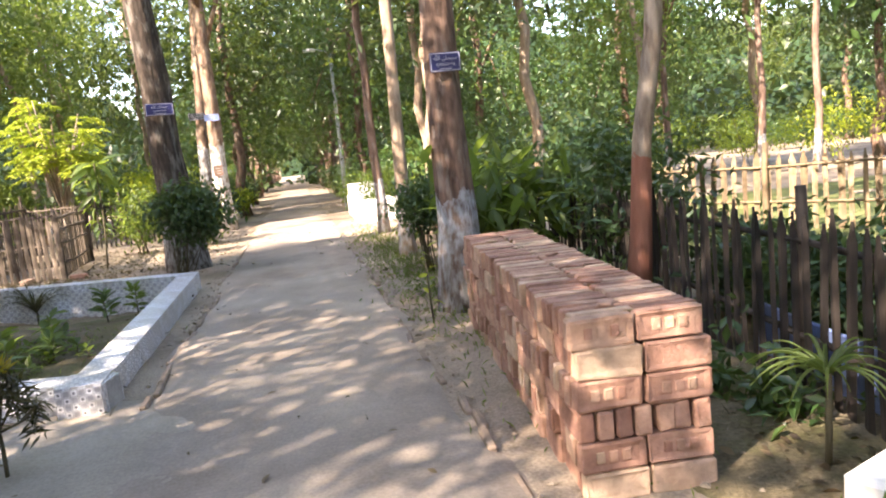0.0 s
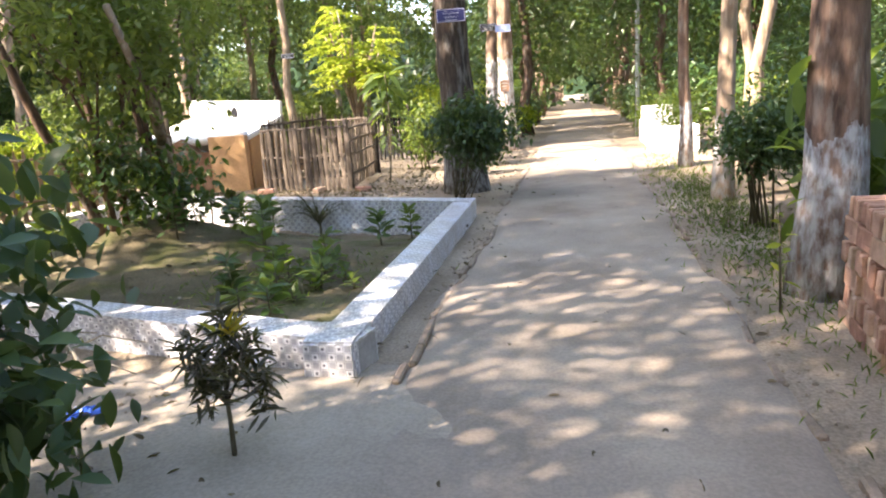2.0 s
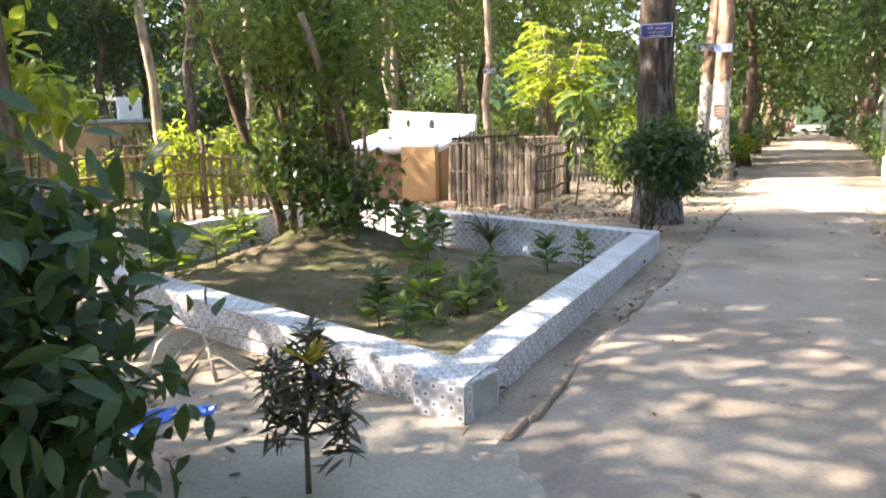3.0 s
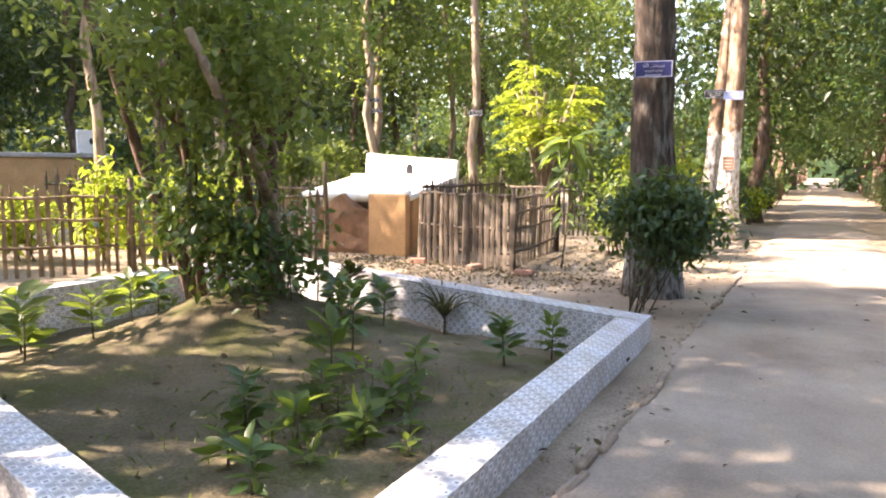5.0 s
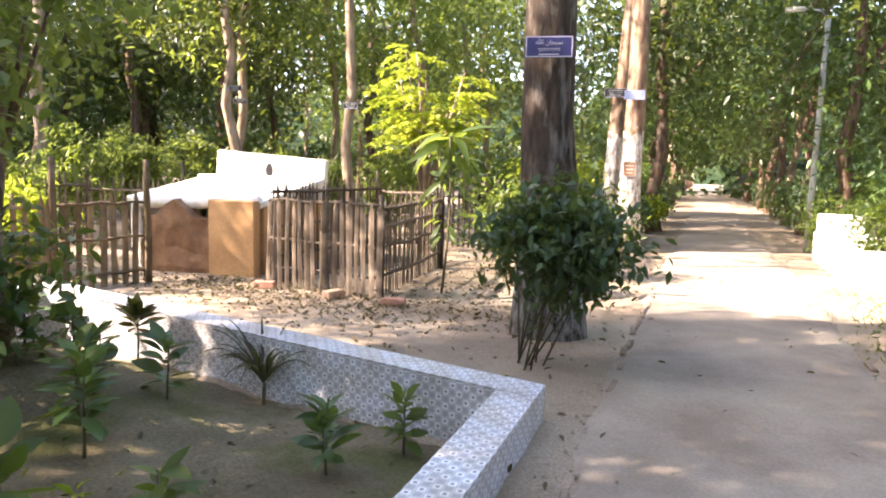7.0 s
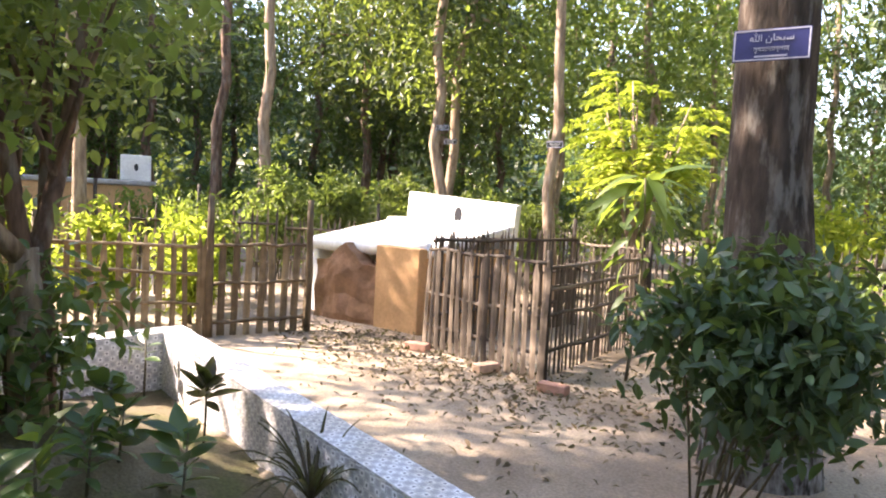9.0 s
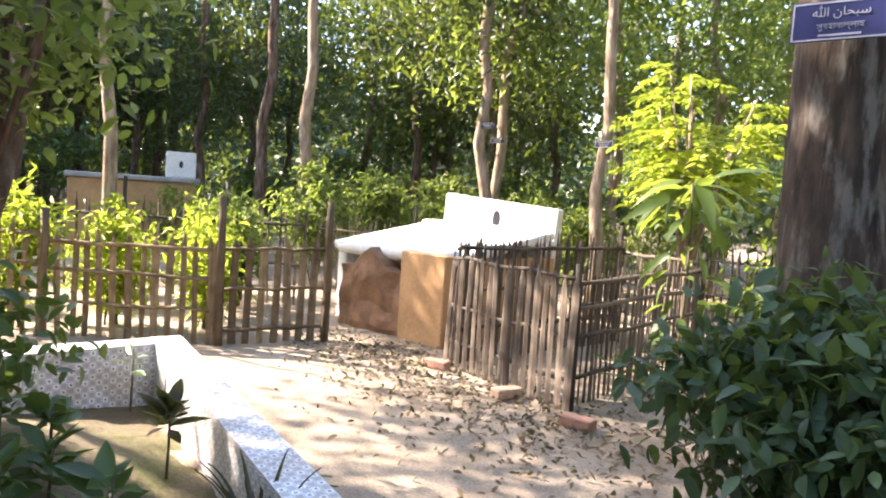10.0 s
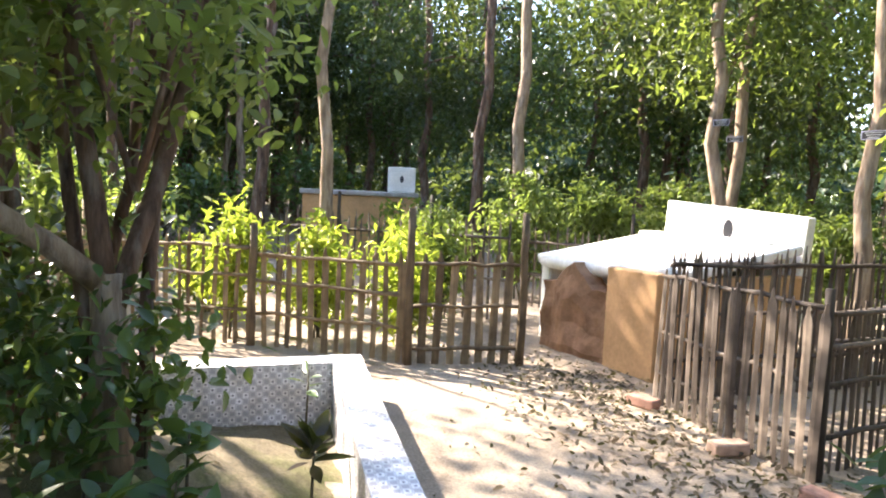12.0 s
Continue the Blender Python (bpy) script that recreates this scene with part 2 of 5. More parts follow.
STEEL_LIGHT = m_plain("lamp_cover", (0.7, 0.71, 0.7), 0.3, 0.1, 6)


# ---- mesh helpers ----
def mesh_of(name, verts, faces, material, smooth=False):
    me = bpy.data.meshes.new(name)
    me.from_pydata([tuple(v) for v in verts], [], faces)
    me.materials.append(material)
    if smooth:
        me.polygons.foreach_set("use_smooth", [True] * len(me.polygons))
    me.update()
    return me


def thing(name, label, category, at=(0, 0, 0), rz=0, group="", kind=""):
    ob = new(name)
    ob.empty_display_size = 0.1
    ob.matrix_basis = pose(*at, 0, 0, rz)
    return tagged(ob, label, category, group, kind)


def part(name, me, parent, m=None, label=""):
    ob = new(name, me)
    ob.parent = parent
    if m is not None:
        ob.matrix_basis = m
    if label:
        ob["label"] = label
    return ob


def box_mesh(name, sx, sy, sz, material, bevel=0.0, z0=0.0, seg=1):
    """A box centred in x and y, standing on z0, with rounded edges."""
    bm = bmesh.new()
    bmesh.ops.create_cube(bm, size=1)
    for v in bm.verts:
        v.co = Vector((v.co.x * sx, v.co.y * sy, (v.co.z + 0.5) * sz + z0))
    if bevel:
        bmesh.ops.bevel(bm, geom=bm.edges[:], offset=bevel, segments=seg, affect="EDGES", profile=0.6)
    me = bpy.data.meshes.new(name)
    bm.to_mesh(me)
    bm.free()
    me.materials.append(material)
    return me


def tube_data(points, radii, sides=10, bark=0.0, seed=0):
    """Rings of a tapering tube along points; bark: how uneven it is."""
    rr = np.random.RandomState(seed)
    pts = [Vector(p) for p in points]
    verts, faces = [], []
    lob = 1 + bark * rr.uniform(-1, 1, sides)
    for i, (p, r) in enumerate(zip(pts, radii)):
        d = (pts[min(i + 1, len(pts) - 1)] - pts[max(i - 1, 0)]).normalized()
        a = d.orthogonal() if abs(d.z) < 0.9 else Vector((1, 0, 0))
        a = (a - d * a.dot(d)).normalized()
        b = d.cross(a)
        for s in range(sides):
            w = 2 * math.pi * s / sides
            k = r * (lob[s] + bark * 0.5 * rr.uniform(-1, 1))
            verts.append(p + (a * math.cos(w) + b * math.sin(w)) * k)
        if i:
            o = (i - 1) * sides
            for s in range(sides):
                q = (s + 1) % sides
                faces.append((o + s, o + q, o + sides + q, o + sides + s))
    faces.append(tuple(range(sides - 1, -1, -1)))
    o = (len(pts) - 1) * sides
    faces.append(tuple(range(o, o + sides)))
    return verts, faces


def join_data(chunks):
    verts, faces = [], []
    for v, f in chunks:
        o = len(verts)
        verts += v
        faces += [tuple(i + o for i in g) for g in f]
    return verts, faces


def tube(name, points, radii, material, sides=10, bark=0.0, seed=0):
    v, f = tube_data(points, radii, sides, bark, seed)
    return mesh_of(name, v, f, material, True)


def leaf_mesh(name, P, size, material, rs, aspect=0.4, droop=0.35, axes=None):
    """Many folded leaves, one at each point of P, in one mesh."""
    P = np.asarray(P, float)
    n = len(P)
    size = np.broadcast_to(np.asarray(size, float), (n,)) * rs.uniform(0.7, 1.3, n)
    d = rs.normal(size=(n, 3)) if axes is None else np.asarray(axes, float) + 0.25 * rs.normal(size=(n, 3))
    d[:, 2] -= droop
    d /= np.linalg.norm(d, axis=1)[:, None]
    up = rs.normal(size=(n, 3)) * 0.55 + np.array([0, 0, 1.0])
    s = np.cross(d, up)
    s /= np.linalg.norm(s, axis=1)[:, None] + 1e-9
    nn = np.cross(s, d)
    L = size[:, None]
    mid = P + 0.45 * L * d + 0.10 * L * nn
    tip = P + L * d - 0.08 * L * nn
    V = np.stack([P, mid + s * L * aspect * 0.5, tip, mid - s * L * aspect * 0.5], 1).reshape(-1, 3)
    me = bpy.data.meshes.new(name)
    me.vertices.add(4 * n)
    me.vertices.foreach_set("co", V.ravel())
    o = np.arange(n) * 4
    F = np.stack([o, o + 1, o + 2, o, o + 2, o + 3], 1).ravel()
    me.loops.add(6 * n)
    me.loops.foreach_set("vertex_index", F)
    me.polygons.add(2 * n)
    me.polygons.foreach_set("loop_start", np.arange(2 * n) * 3)
    me.materials.append(material)
    me.update(calc_edges=True)
    me.validate()
    return me


def fine_leaf_mesh(name, P, size, material, rs, aspect=0.4, droop=0.35, axes=None, curl=0.18):
    """Leaves with a folded midrib, a curved blade and a pointed tip, for plants seen from near."""
    P = np.asarray(P, float)
    n = len(P)
    size = np.broadcast_to(np.asarray(size, float), (n,)) * rs.uniform(0.65, 1.25, n)
    d = rs.normal(size=(n, 3)) if axes is None else np.asarray(axes, float) + 0.25 * rs.normal(size=(n, 3))
    d[:, 2] -= droop
    d /= np.linalg.norm(d, axis=1)[:, None]
    up = rs.normal(size=(n, 3)) * 0.45 + np.array([0, 0, 1.0])
    s = np.cross(d, up)
    s /= np.linalg.norm(s, axis=1)[:, None] + 1e-9
    nn = np.cross(s, d)
    L = size[:, None]
    W = L * aspect * 0.5
    c = curl * rs.uniform(0.3, 1.6, n)[:, None] * L
    f = 0.3 * W * nn
    rings = [P]
    for u, wide in ((0.14, 0.5), (0.36, 0.95), (0.6, 0.9), (0.82, 0.5)):
        mid = P + u * L * d - u * u * c * nn
        rings += [mid + s * W * wide + f * wide, mid, mid - s * W * wide + f * wide]
    rings.append(P + L * d - c * nn)
    V = np.stack(rings, 1).reshape(-1, 3)
    pat = [0, 1, 2, 0, 2, 3, 10, 13, 11, 11, 13, 12]
    for o in (1, 4, 7):
        pat += [o, o + 3, o + 4, o, o + 4, o + 1, o + 1, o + 4, o + 5, o + 1, o + 5, o + 2]
    pat = np.array(pat)
    k = len(pat) // 3
    F = (np.arange(n)[:, None] * 14 + pat[None, :]).ravel()
    me = bpy.data.meshes.new(name)
    me.vertices.add(14 * n)
    me.vertices.foreach_set("co", V.ravel())
    me.loops.add(3 * k * n)
    me.loops.foreach_set("vertex_index", F)
    me.polygons.add(k * n)
    me.polygons.foreach_set("loop_start", np.arange(k * n) * 3)
    me.polygons.foreach_set("use_smooth", [True] * (k * n))
    me.materials.append(material)
    me.update(calc_edges=True)
    return me


def clumps(rs, n, centre, radii, leaves, spread, shell=0.45):
    """Leaf places: n clumps inside an ellipsoid, more of them towards its skin."""
    c = rs.normal(size=(n, 3))
    c /= np.linalg.norm(c, axis=1)[:, None]
    c *= (shell + (1 - shell) * rs.uniform(0, 1, n))[:, None] ** 0.8
    c = c * np.array(radii) + np.array(centre)
    k = rs.uniform(0.5, 1.5, n)
    pts = [ci + rs.normal(size=(int(leaves * ki), 3)) * spread * (0.6 + 0.6 * ki) * np.array([1, 1, 0.7]) for ci, ki in zip(c, k)]
    return c, np.concatenate(pts)


def inside(x, y, ax, ay, bx, by):
    """Distance to the left of the line from a to b."""
    dx, dy = bx - ax, by - ay
    return ((y - ay) * dx - (x - ax) * dy) / math.hypot(dx, dy)


def ground_z(x, y):
    """Height of the open ground: level by the road, rising slowly into the wood, with a dip before the plot; the soil in the plot lies lower, under a mound."""
    north, west = inside(x, y, -1.095, 7.68, -5.75, 8.45), inside(x, y, -5.75, 8.45, -6.3, 4.5)
    rim = np.minimum(np.minimum(north, west), np.minimum(inside(x, y, -6.3, 4.5, -1.075, 3.31), inside(x, y, -1.075, 3.31, -1.095, 7.68)))
    sunk = np.clip((rim - 0.10) / 0.12, 0, 1) * (0.06 + 0.15 * np.exp(-(np.minimum(north, west) / 1.0) ** 2))
    z = 0.045 * np.maximum(0, -9.0 - x) * (x > -30) + 0.945 * (x <= -30)
    z = z - 0.17 * np.exp(-(((x + 3.6) / 1.5) ** 2 + ((y - 2.75) / 0.75) ** 2))
    z = z + 0.33 * np.exp(-(((x + 4.4) / 0.9) ** 2 + ((y - 6.75) / 0.85) ** 2))
    return z - sunk


def gz(x, y):
    return float(ground_z(np.float64(x), np.float64(y)))


# ---- ground and road ----
def spaced(lo, hi, step, far):
    inner = list(np.arange(lo, hi + 1e-6, step))
    out, k, d = [], step, 0.0
    while d < far:
        k *= 1.35
        d += k
        out.append(d)
    return np.array([lo - d for d in reversed(out)] + inner + [hi + d for d in out])


def sheet(name, xs, ys, height, material):
    X, Y = np.meshgrid(xs, ys)
    Z = height(X, Y)
    nx, ny = len(xs), len(ys)
    me = bpy.data.meshes.new(name)
    me.vertices.add(nx * ny)
    me.vertices.foreach_set("co", np.stack([X, Y, Z], 2).ravel())
    i = (np.arange(ny - 1)[:, None] * nx + np.arange(nx - 1)[None, :]).ravel()
    F = np.stack([i, i + 1, i + nx + 1, i + nx], 1).ravel()
    me.loops.add(len(F))
    me.loops.foreach_set("vertex_index", F)
    me.polygons.add(len(F) // 4)
    me.polygons.foreach_set("loop_start", np.arange(len(F) // 4) * 4)
    me.polygons.foreach_set("use_smooth", [True] * (len(F) // 4))
    me.materials.append(material)
    me.update(calc_edges=True)
    return me


def waves(X, Y, a=1.0):
    return a * (0.006 * np.sin(2.1 * X + 1.3 * Y) + 0.005 * np.sin(5.3 * X - 3.1 * Y + 1) + 0.004 * np.sin(9.7 * Y + 4.1 * X + 2) + 0.003 * np.sin(17 * X + 11 * Y))


ground = tagged(new("ground", sheet("ground", spaced(-13, 6, 0.14, 900), spaced(-4, 22, 0.14, 900), lambda X, Y: ground_z(X, Y) + waves(X, Y) - 0.018, SOIL)),
                "pale sandy earth with scattered dust and grit", "ground", kind="structure")

lawn = tagged(new("lawn", sheet("lawn", np.linspace(3.6, 13.5, 60), np.linspace(4.4, 11.2, 50), lambda X, Y: ground_z(X, Y) + waves(X, Y) - 0.008 - 0.3 * np.maximum(0, np.maximum(np.abs((X - 8.55) / 4.95), np.abs((Y - 7.8) / 3.4)) + 0.045 * np.sin(2.1 * X + 1.3 * Y) + 0.025 * np.sin(5.3 * X - 4.1 * Y) - 0.83), LAWN)),
              "thin trodden green lawn behind the dark fence", "lawn", kind="structure")

ROAD_L, ROAD_R = -0.86, 0.92


def road_mesh():
    us, ys = np.linspace(0, 1, 25), spaced(-6, 24, 0.16, 110)
    me = sheet("road", us, ys, lambda U, Y: 0 * U, ROAD)
    co = np.empty(len(me.vertices) * 3)
    me.vertices.foreach_get("co", co)
    co = co.reshape(-1, 3)
    u, y = co[:, 0], co[:, 1]
    edge = 0.05 * np.sin(1.7 * y) + 0.03 * np.sin(4.3 * y + 1)
    x = ROAD_L + (ROAD_R - ROAD_L) * u + edge * (2 * u - 1) ** 3
    co[:, 2] = 0.007 + 0.006 * (1 - (2 * u - 1) ** 2) + waves(x, y, 0.4) - 0.03 * np.maximum(0, np.abs(2 * u - 1) - 0.9) / 0.1
    co[:, 0] = x
    me.vertices.foreach_set("co", co.ravel())
    me.update()
    return me


tagged(new("road", road_mesh()), "grey packed-earth footpath dusted with sand", "path", kind="structure")


def sand_height(X, Y):
    """Loose sand that thins out at its edges: before the plot and along the road."""
    r = np.maximum(np.abs((X + 1.45) / 1.25), np.abs((Y - 0.8) / 2.6)) + 0.06 * np.sin(3.1 * X + 2.2 * Y) + 0.035 * np.sin(7.3 * X - 5.1 * Y)
    return ground_z(X, Y) + waves(X, Y) + 0.006 - 0.12 * np.maximum(0, r - 0.82)


tagged(new("sand", sheet("sand", np.linspace(-2.75, -0.15, 60), np.linspace(-1.9, 3.45, 90), sand_height, SAND)), "pale loose sand beside the tiled plot wall", "sand", kind="structure")


def mould_height(X, Y):
    """Dark leaf mould between the bricks and the blackened fence."""
    r = np.maximum(np.abs((X - 2.25) / 0.75), np.abs((Y - 1.4) / 2.6)) + 0.07 * np.sin(4.1 * X + 3.2 * Y) + 0.04 * np.sin(9.3 * X - 6.1 * Y)
    return ground_z(X, Y) + waves(X, Y) - 0.002 - 0.1 * np.maximum(0, r - 0.82)


tagged(new("leaf_mould", sheet("leaf_mould", np.linspace(1.5, 3.0, 40), np.linspace(-1.2, 4.0, 90), mould_height, HUMUS)), "dark leaf mould along the foot of the blackened fence", "soil", kind="structure")


# ---- trees ----
def trunk_line(rs, h, lean, wobble, n=9):
    return [(lean[0] * h * (i / n) + wobble * (i > 0) * rs.uniform(-1, 1), lean[1] * h * (i / n) + wobble * (i > 0) * rs.uniform(-1, 1), -0.15 + (h + 0.15) * (i / n)) for i in range(n + 1)]


def tree(name, label, r, h, bark, leaf, crown_at, crown_r, n_clump, per, leaf_size, seed, lean=(0, 0), wobble=0.03, limbs=6, spread=0.35, group=""):
    """A tapered trunk with limbs and a crown of many leaves, at the origin."""
    rs = np.random.RandomState(seed)
    t = thing(name, label, "tree", group=group)
    line = trunk_line(rs, h, lean, wobble, 11)
    radii = [r * (1.45 if i == 0 else 1.12 if i == 1 else 1.0) * (1 - 0.55 * i / 11) for i in range(12)]
    part("trunk", tube("trunk", line, radii, bark, 14, 0.07, seed), t)
    top = Vector(line[-1])
    centre = (top.x, top.y, crown_at)
    c, P = clumps(rs, n_clump, centre, crown_r, per, spread)
    for j in rs.choice(len(c), min(limbs, len(c)), replace=False):
        k = rs.randint(5, 11)
        a, b = Vector(line[k]), Vector(c[j])
        m = (a + b) / 2 + Vector((0, 0, 0.12 * (b - a).length))
        part("limb", tube("limb", [a, m, b], [radii[k] * 0.5, radii[k] * 0.33, 0.012], bark, 6, 0.05, seed + j), t)
    part("crown", leaf_mesh("crown", P, leaf_size, leaf, rs), t)
    return t


def put(t, x, y, rz=0, s=1.0, z=None):
    t.matrix_basis = pose(x, y, gz(x, y) if z is None else z, 0, 0, rz) @ Matrix.Scale(s, 4)
    return t


put(tree("tree", "tall brown-barked tree with lime-washed base and enamel sign", 0.165, 9.5, BARK_LIMED, LEAF, 8.2, (2.6, 2.6, 2.2), 60, 70, 0.17, 21, (0.012, 0.0)), 1.47, 4.62)
put(tree("tree", "slim pale tree with lime-washed foot beside the path", 0.095, 8.5, BARK_PALE_LIMED, LEAF, 7.4, (1.9, 1.9, 1.9), 40, 60, 0.16, 22, (0.02, -0.01)), 1.58, 8.2)
put(tree("tree", "slim pale tree with lime-washed foot beside the path", 0.09, 8.5, BARK_LIMED, LEAF, 7.2, (1.9, 1.9, 2.0), 40, 60, 0.16, 23, (-0.01, 0.01)), 1.66, 11.5)
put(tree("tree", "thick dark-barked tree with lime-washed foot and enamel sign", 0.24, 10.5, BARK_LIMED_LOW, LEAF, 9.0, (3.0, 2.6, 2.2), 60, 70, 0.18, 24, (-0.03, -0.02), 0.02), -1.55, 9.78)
put(tree("tree", "pale forked tree limewashed to above head height", 0.2, 9.5, BARK_LIMED_HIGH, LEAF, 8.0, (2.4, 2.4, 2.0), 50, 60, 0.18, 25, (0.012, 0)), -1.62, 16.6)
put(tree("tree", "pale leaning tree limewashed to above head height", 0.15, 9.0, BARK_LIMED_HIGH, LEAF, 7.6, (2.2, 2.2, 2.0), 45, 60, 0.18, 26, (0.075, 0.01)), -2.1, 16.9)
put(tree("tree", "slender leaning tree with red-daubed lower trunk", 0.07, 7.6, BARK_RED, LEAF, 6.4, (1.8, 1.8, 1.9), 40, 60, 0.15, 27, (0.10, -0.02)), 2.5, 3.52)
put(tree("tree", "large old tree with rough grey-brown trunk", 0.2, 8.5, BARK, LEAF, 6.6, (2.7, 2.6, 1.9), 90, 75, 0.17, 28, (-0.02, 0)), -4.8, 3.5)

# Four trees added out of view to shade the bricks and near path.
put(tree("tree", "tall leafy tree added out of view to shade the brick stack", 0.16, 9.2, BARK, LEAF, 6.75, (1.75, 1.75, 2.1), 112, 64, 0.17, 35, (0, 0)), -4.3, -0.5)
put(tree("tree", "tall leafy tree added out of view to shade the brick stack", 0.15, 9.0, BARK, LEAF, 6.55, (1.7, 1.7, 2.0), 64, 60, 0.17, 36, (0, 0)), -3.9, -3.5)
put(tree("tree", "tall small-leaved tree added out of view to dapple the path", 0.12, 8.4, BARK, LEAF, 7.0, (1.9, 1.9, 1.4), 92, 56, 0.13, 49, (0, 0)), -7.3, -2.0)
put(tree("tree", "tall small-leaved tree added out of view to dapple the path", 0.13, 8.6, BARK, LEAF, 7.0, (2.1, 2.1, 1.6), 88, 56, 0.13, 48, (0, 0)), -9.2, -3.3)
# Added out of view so that its crown shades the road by the plot.
put(tree("tree", "tall broad-crowned tree added out of view to shade road and plot", 0.14, 8.6, BARK, LEAF, 7.5, (2.2, 2.2, 1.4), 112, 60, 0.14, 37, (0, 0)), -8.6, 2.1)
put(tree("tree", "dark-leaved tree hanging low over the fence", 0.11, 6.5, BARK, LEAF_DARK, 4.1, (1.8, 1.8, 1.9), 95, 60, 0.15, 38, (0.01, 0)), 4.9, 3.1)
put(tree("tree", "dark-leaved tree hanging low over the fence", 0.09, 6.5, BARK_PALE_LIMED, LEAF_DARK, 4.4, (1.6, 1.6, 1.9), 80, 60, 0.15, 39, (0.01, 0)), 4.0, 0.9)

# Added out of view so that its crown shades the plot soil.
put(tree("tree", "tall broad-crowned tree added out of view to shade road and plot", 0.12, 8.8, BARK, LEAF, 7.6, (1.9, 1.9, 1.3), 72, 50, 0.13, 45, (0, 0)), -11.4, 1.1)
# Two hidden trees added to shade the tomb front and the grave fence.
put(tree("tree", "slim hidden tree added to shade the tomb front", 0.09, 7.5, BARK, LEAF, 7.0, (0.95, 0.95, 0.5), 60, 50, 0.13, 46, (0, 0), limbs=4, spread=0.2), -13.8, 6.7)
put(tree("tree", "slim hidden tree added to dapple the grave fence", 0.08, 7.0, BARK, LEAF, 6.5, (1.4, 1.4, 0.8), 34, 46, 0.11, 47, (0, 0), limbs=4, spread=0.2), -10.95, 6.5)
# Added out of view to shade the shrub and the thick trunk behind it.
put(tree("tree", "tall dense-crowned tree added out of view to shade shrub and trunk", 0.10, 9.4, BARK, LEAF, 8.1, (1.35, 1.35, 1.4), 95, 60, 0.16, 40, (0, 0)), -9.3, 4.25)
for i, (x, y) in enumerate(((11.3, 13.7), (11.95, 12.7), (9.3, 14.6), (13.2, 11.0))):
    put(tree("tree", "slim sunlit tree with lime-washed foot beyond the lawn", 0.09, 8.5, BARK_LIMED, LEAF, 6.6, (1.7, 1.7, 2.2), 50, 50, 0.19, 530 + i, (0.01, 0), 0.05, 5, group="trees beyond the lawn"), x, y)
# wood of slim trees on both sides of the path
kinds = [
    tree("tree", "slim straight woodland tree with dense green crown", 0.13, 9.0, BARK, LEAF_WOOD_SHADED, 5.9, (2.1, 2.1, 3.5), 92, 60, 0.19, 31, (0.02, 0.01), 0.10, group="woodland trees"),
    tree("tree", "pale-barked woodland tree with dense green crown", 0.11, 9.5, BARK_PALE, LEAF_WOOD_SHADED, 6.6, (1.9, 2.0, 3.3), 84, 60, 0.19, 32, (-0.03, 0.02), 0.12, group="woodland trees"),
    tree("tree", "dark woodland tree with low heavy crown", 0.15, 8.0, BARK, LEAF_DARK, 4.6, (2.4, 2.3, 3.2), 96, 60, 0.20, 33, (0.0, -0.03), 0.09, group="woodland trees"),
    tree("tree", "light green woodland tree with open crown", 0.10, 8.5, BARK_PALE, LEAF_PALE, 5.7, (2.0, 1.9, 3.1), 74, 58, 0.18, 34, (0.03, 0.02), 0.12, group="woodland trees"),
]
# kind, x, y
# Added to shade the hedge's background: trees (-26, -1) to (-19, -1).
WOOD_WEST = [(0, -21.6, 13.2), (1, -22.2, 9.0), (2, -22.6, 5.4), (0, -21.0, 16.6), (2, -20.0, 7.2), (2, -19.6, 4.4), (0, -22.0, 11.0), (2, -23.0, 14.5), (2, -24.0, 7.0), (0, -24.5, 3.0), (2, -21.0, 1.2), (2, -25.0, 11.0), (2, -26.0, 16.0), (0, -22.0, 18.5), (2, -18.0, 19.0), (2, -17.5, 22.0), (2, -26.0, -1.0), (2, -23.5, -2.5), (0, -28.0, 1.5), (2, -29.5, 5.0), (2, -25.0, 1.0), (0, -21.0, -3.5), (2, -27.5, 8.0), (2, -30.0, 10.0), (0, -19.0, -1.0), (2, -22.5, 0.0)]
AVENUE = [(0, -1.45, 21.6), (2, -1.8, 25.2), (0, -1.7, 29.0), (1, -1.9, 33.0), (0, -1.8, 37.5), (2, -2.0, 42.0), (2, 2.1, 19.2), (0, 2.0, 22.8), (1, 1.9, 26.4), (0, 2.0, 30.0), (2, 2.1, 34.0), (0, 2.0, 38.0), (1, 2.2, 42.5), (0, 2.0, 47.0), (0, -2.0, 47.0)] + [(k % 3, (2.1 if k % 2 else -2.1) + 0.2 * math.sin(3 * k), 50 + 2.4 * k) for k in range(24)]
# (-8.2, 1.0) is added out of view to shade plot and road.
WOOD_NEAR = [(1, -8.55, 14.7), (3, -9.1, 15.5), (0, -14.1, 17.7), (0, -11.3, 17.7), (1, 2.6, 11.1), (1, 3.1, 13.4), (1, 12.8, 15.9), (3, 8.2, 13.6), (1, 5.2, 12.6), (3, -9.6, 20.2), (2, -8.2, 1.0)]
# Those at negative x and y are added unseen behind the start for dapple.
WOOD_AROUND = [(0, -12.6, 21.5), (3, -7.2, 26.0), (0, 5.2, 22.5), (2, 6.0, 25.5), (3, -6.5, 18.6), (0, -11.0, 25.0), (0, -1.8, -5.2), (2, -5.4, -6.4), (0, -2.6, -8.0), (1, 3.4, -4.0)]
done = []
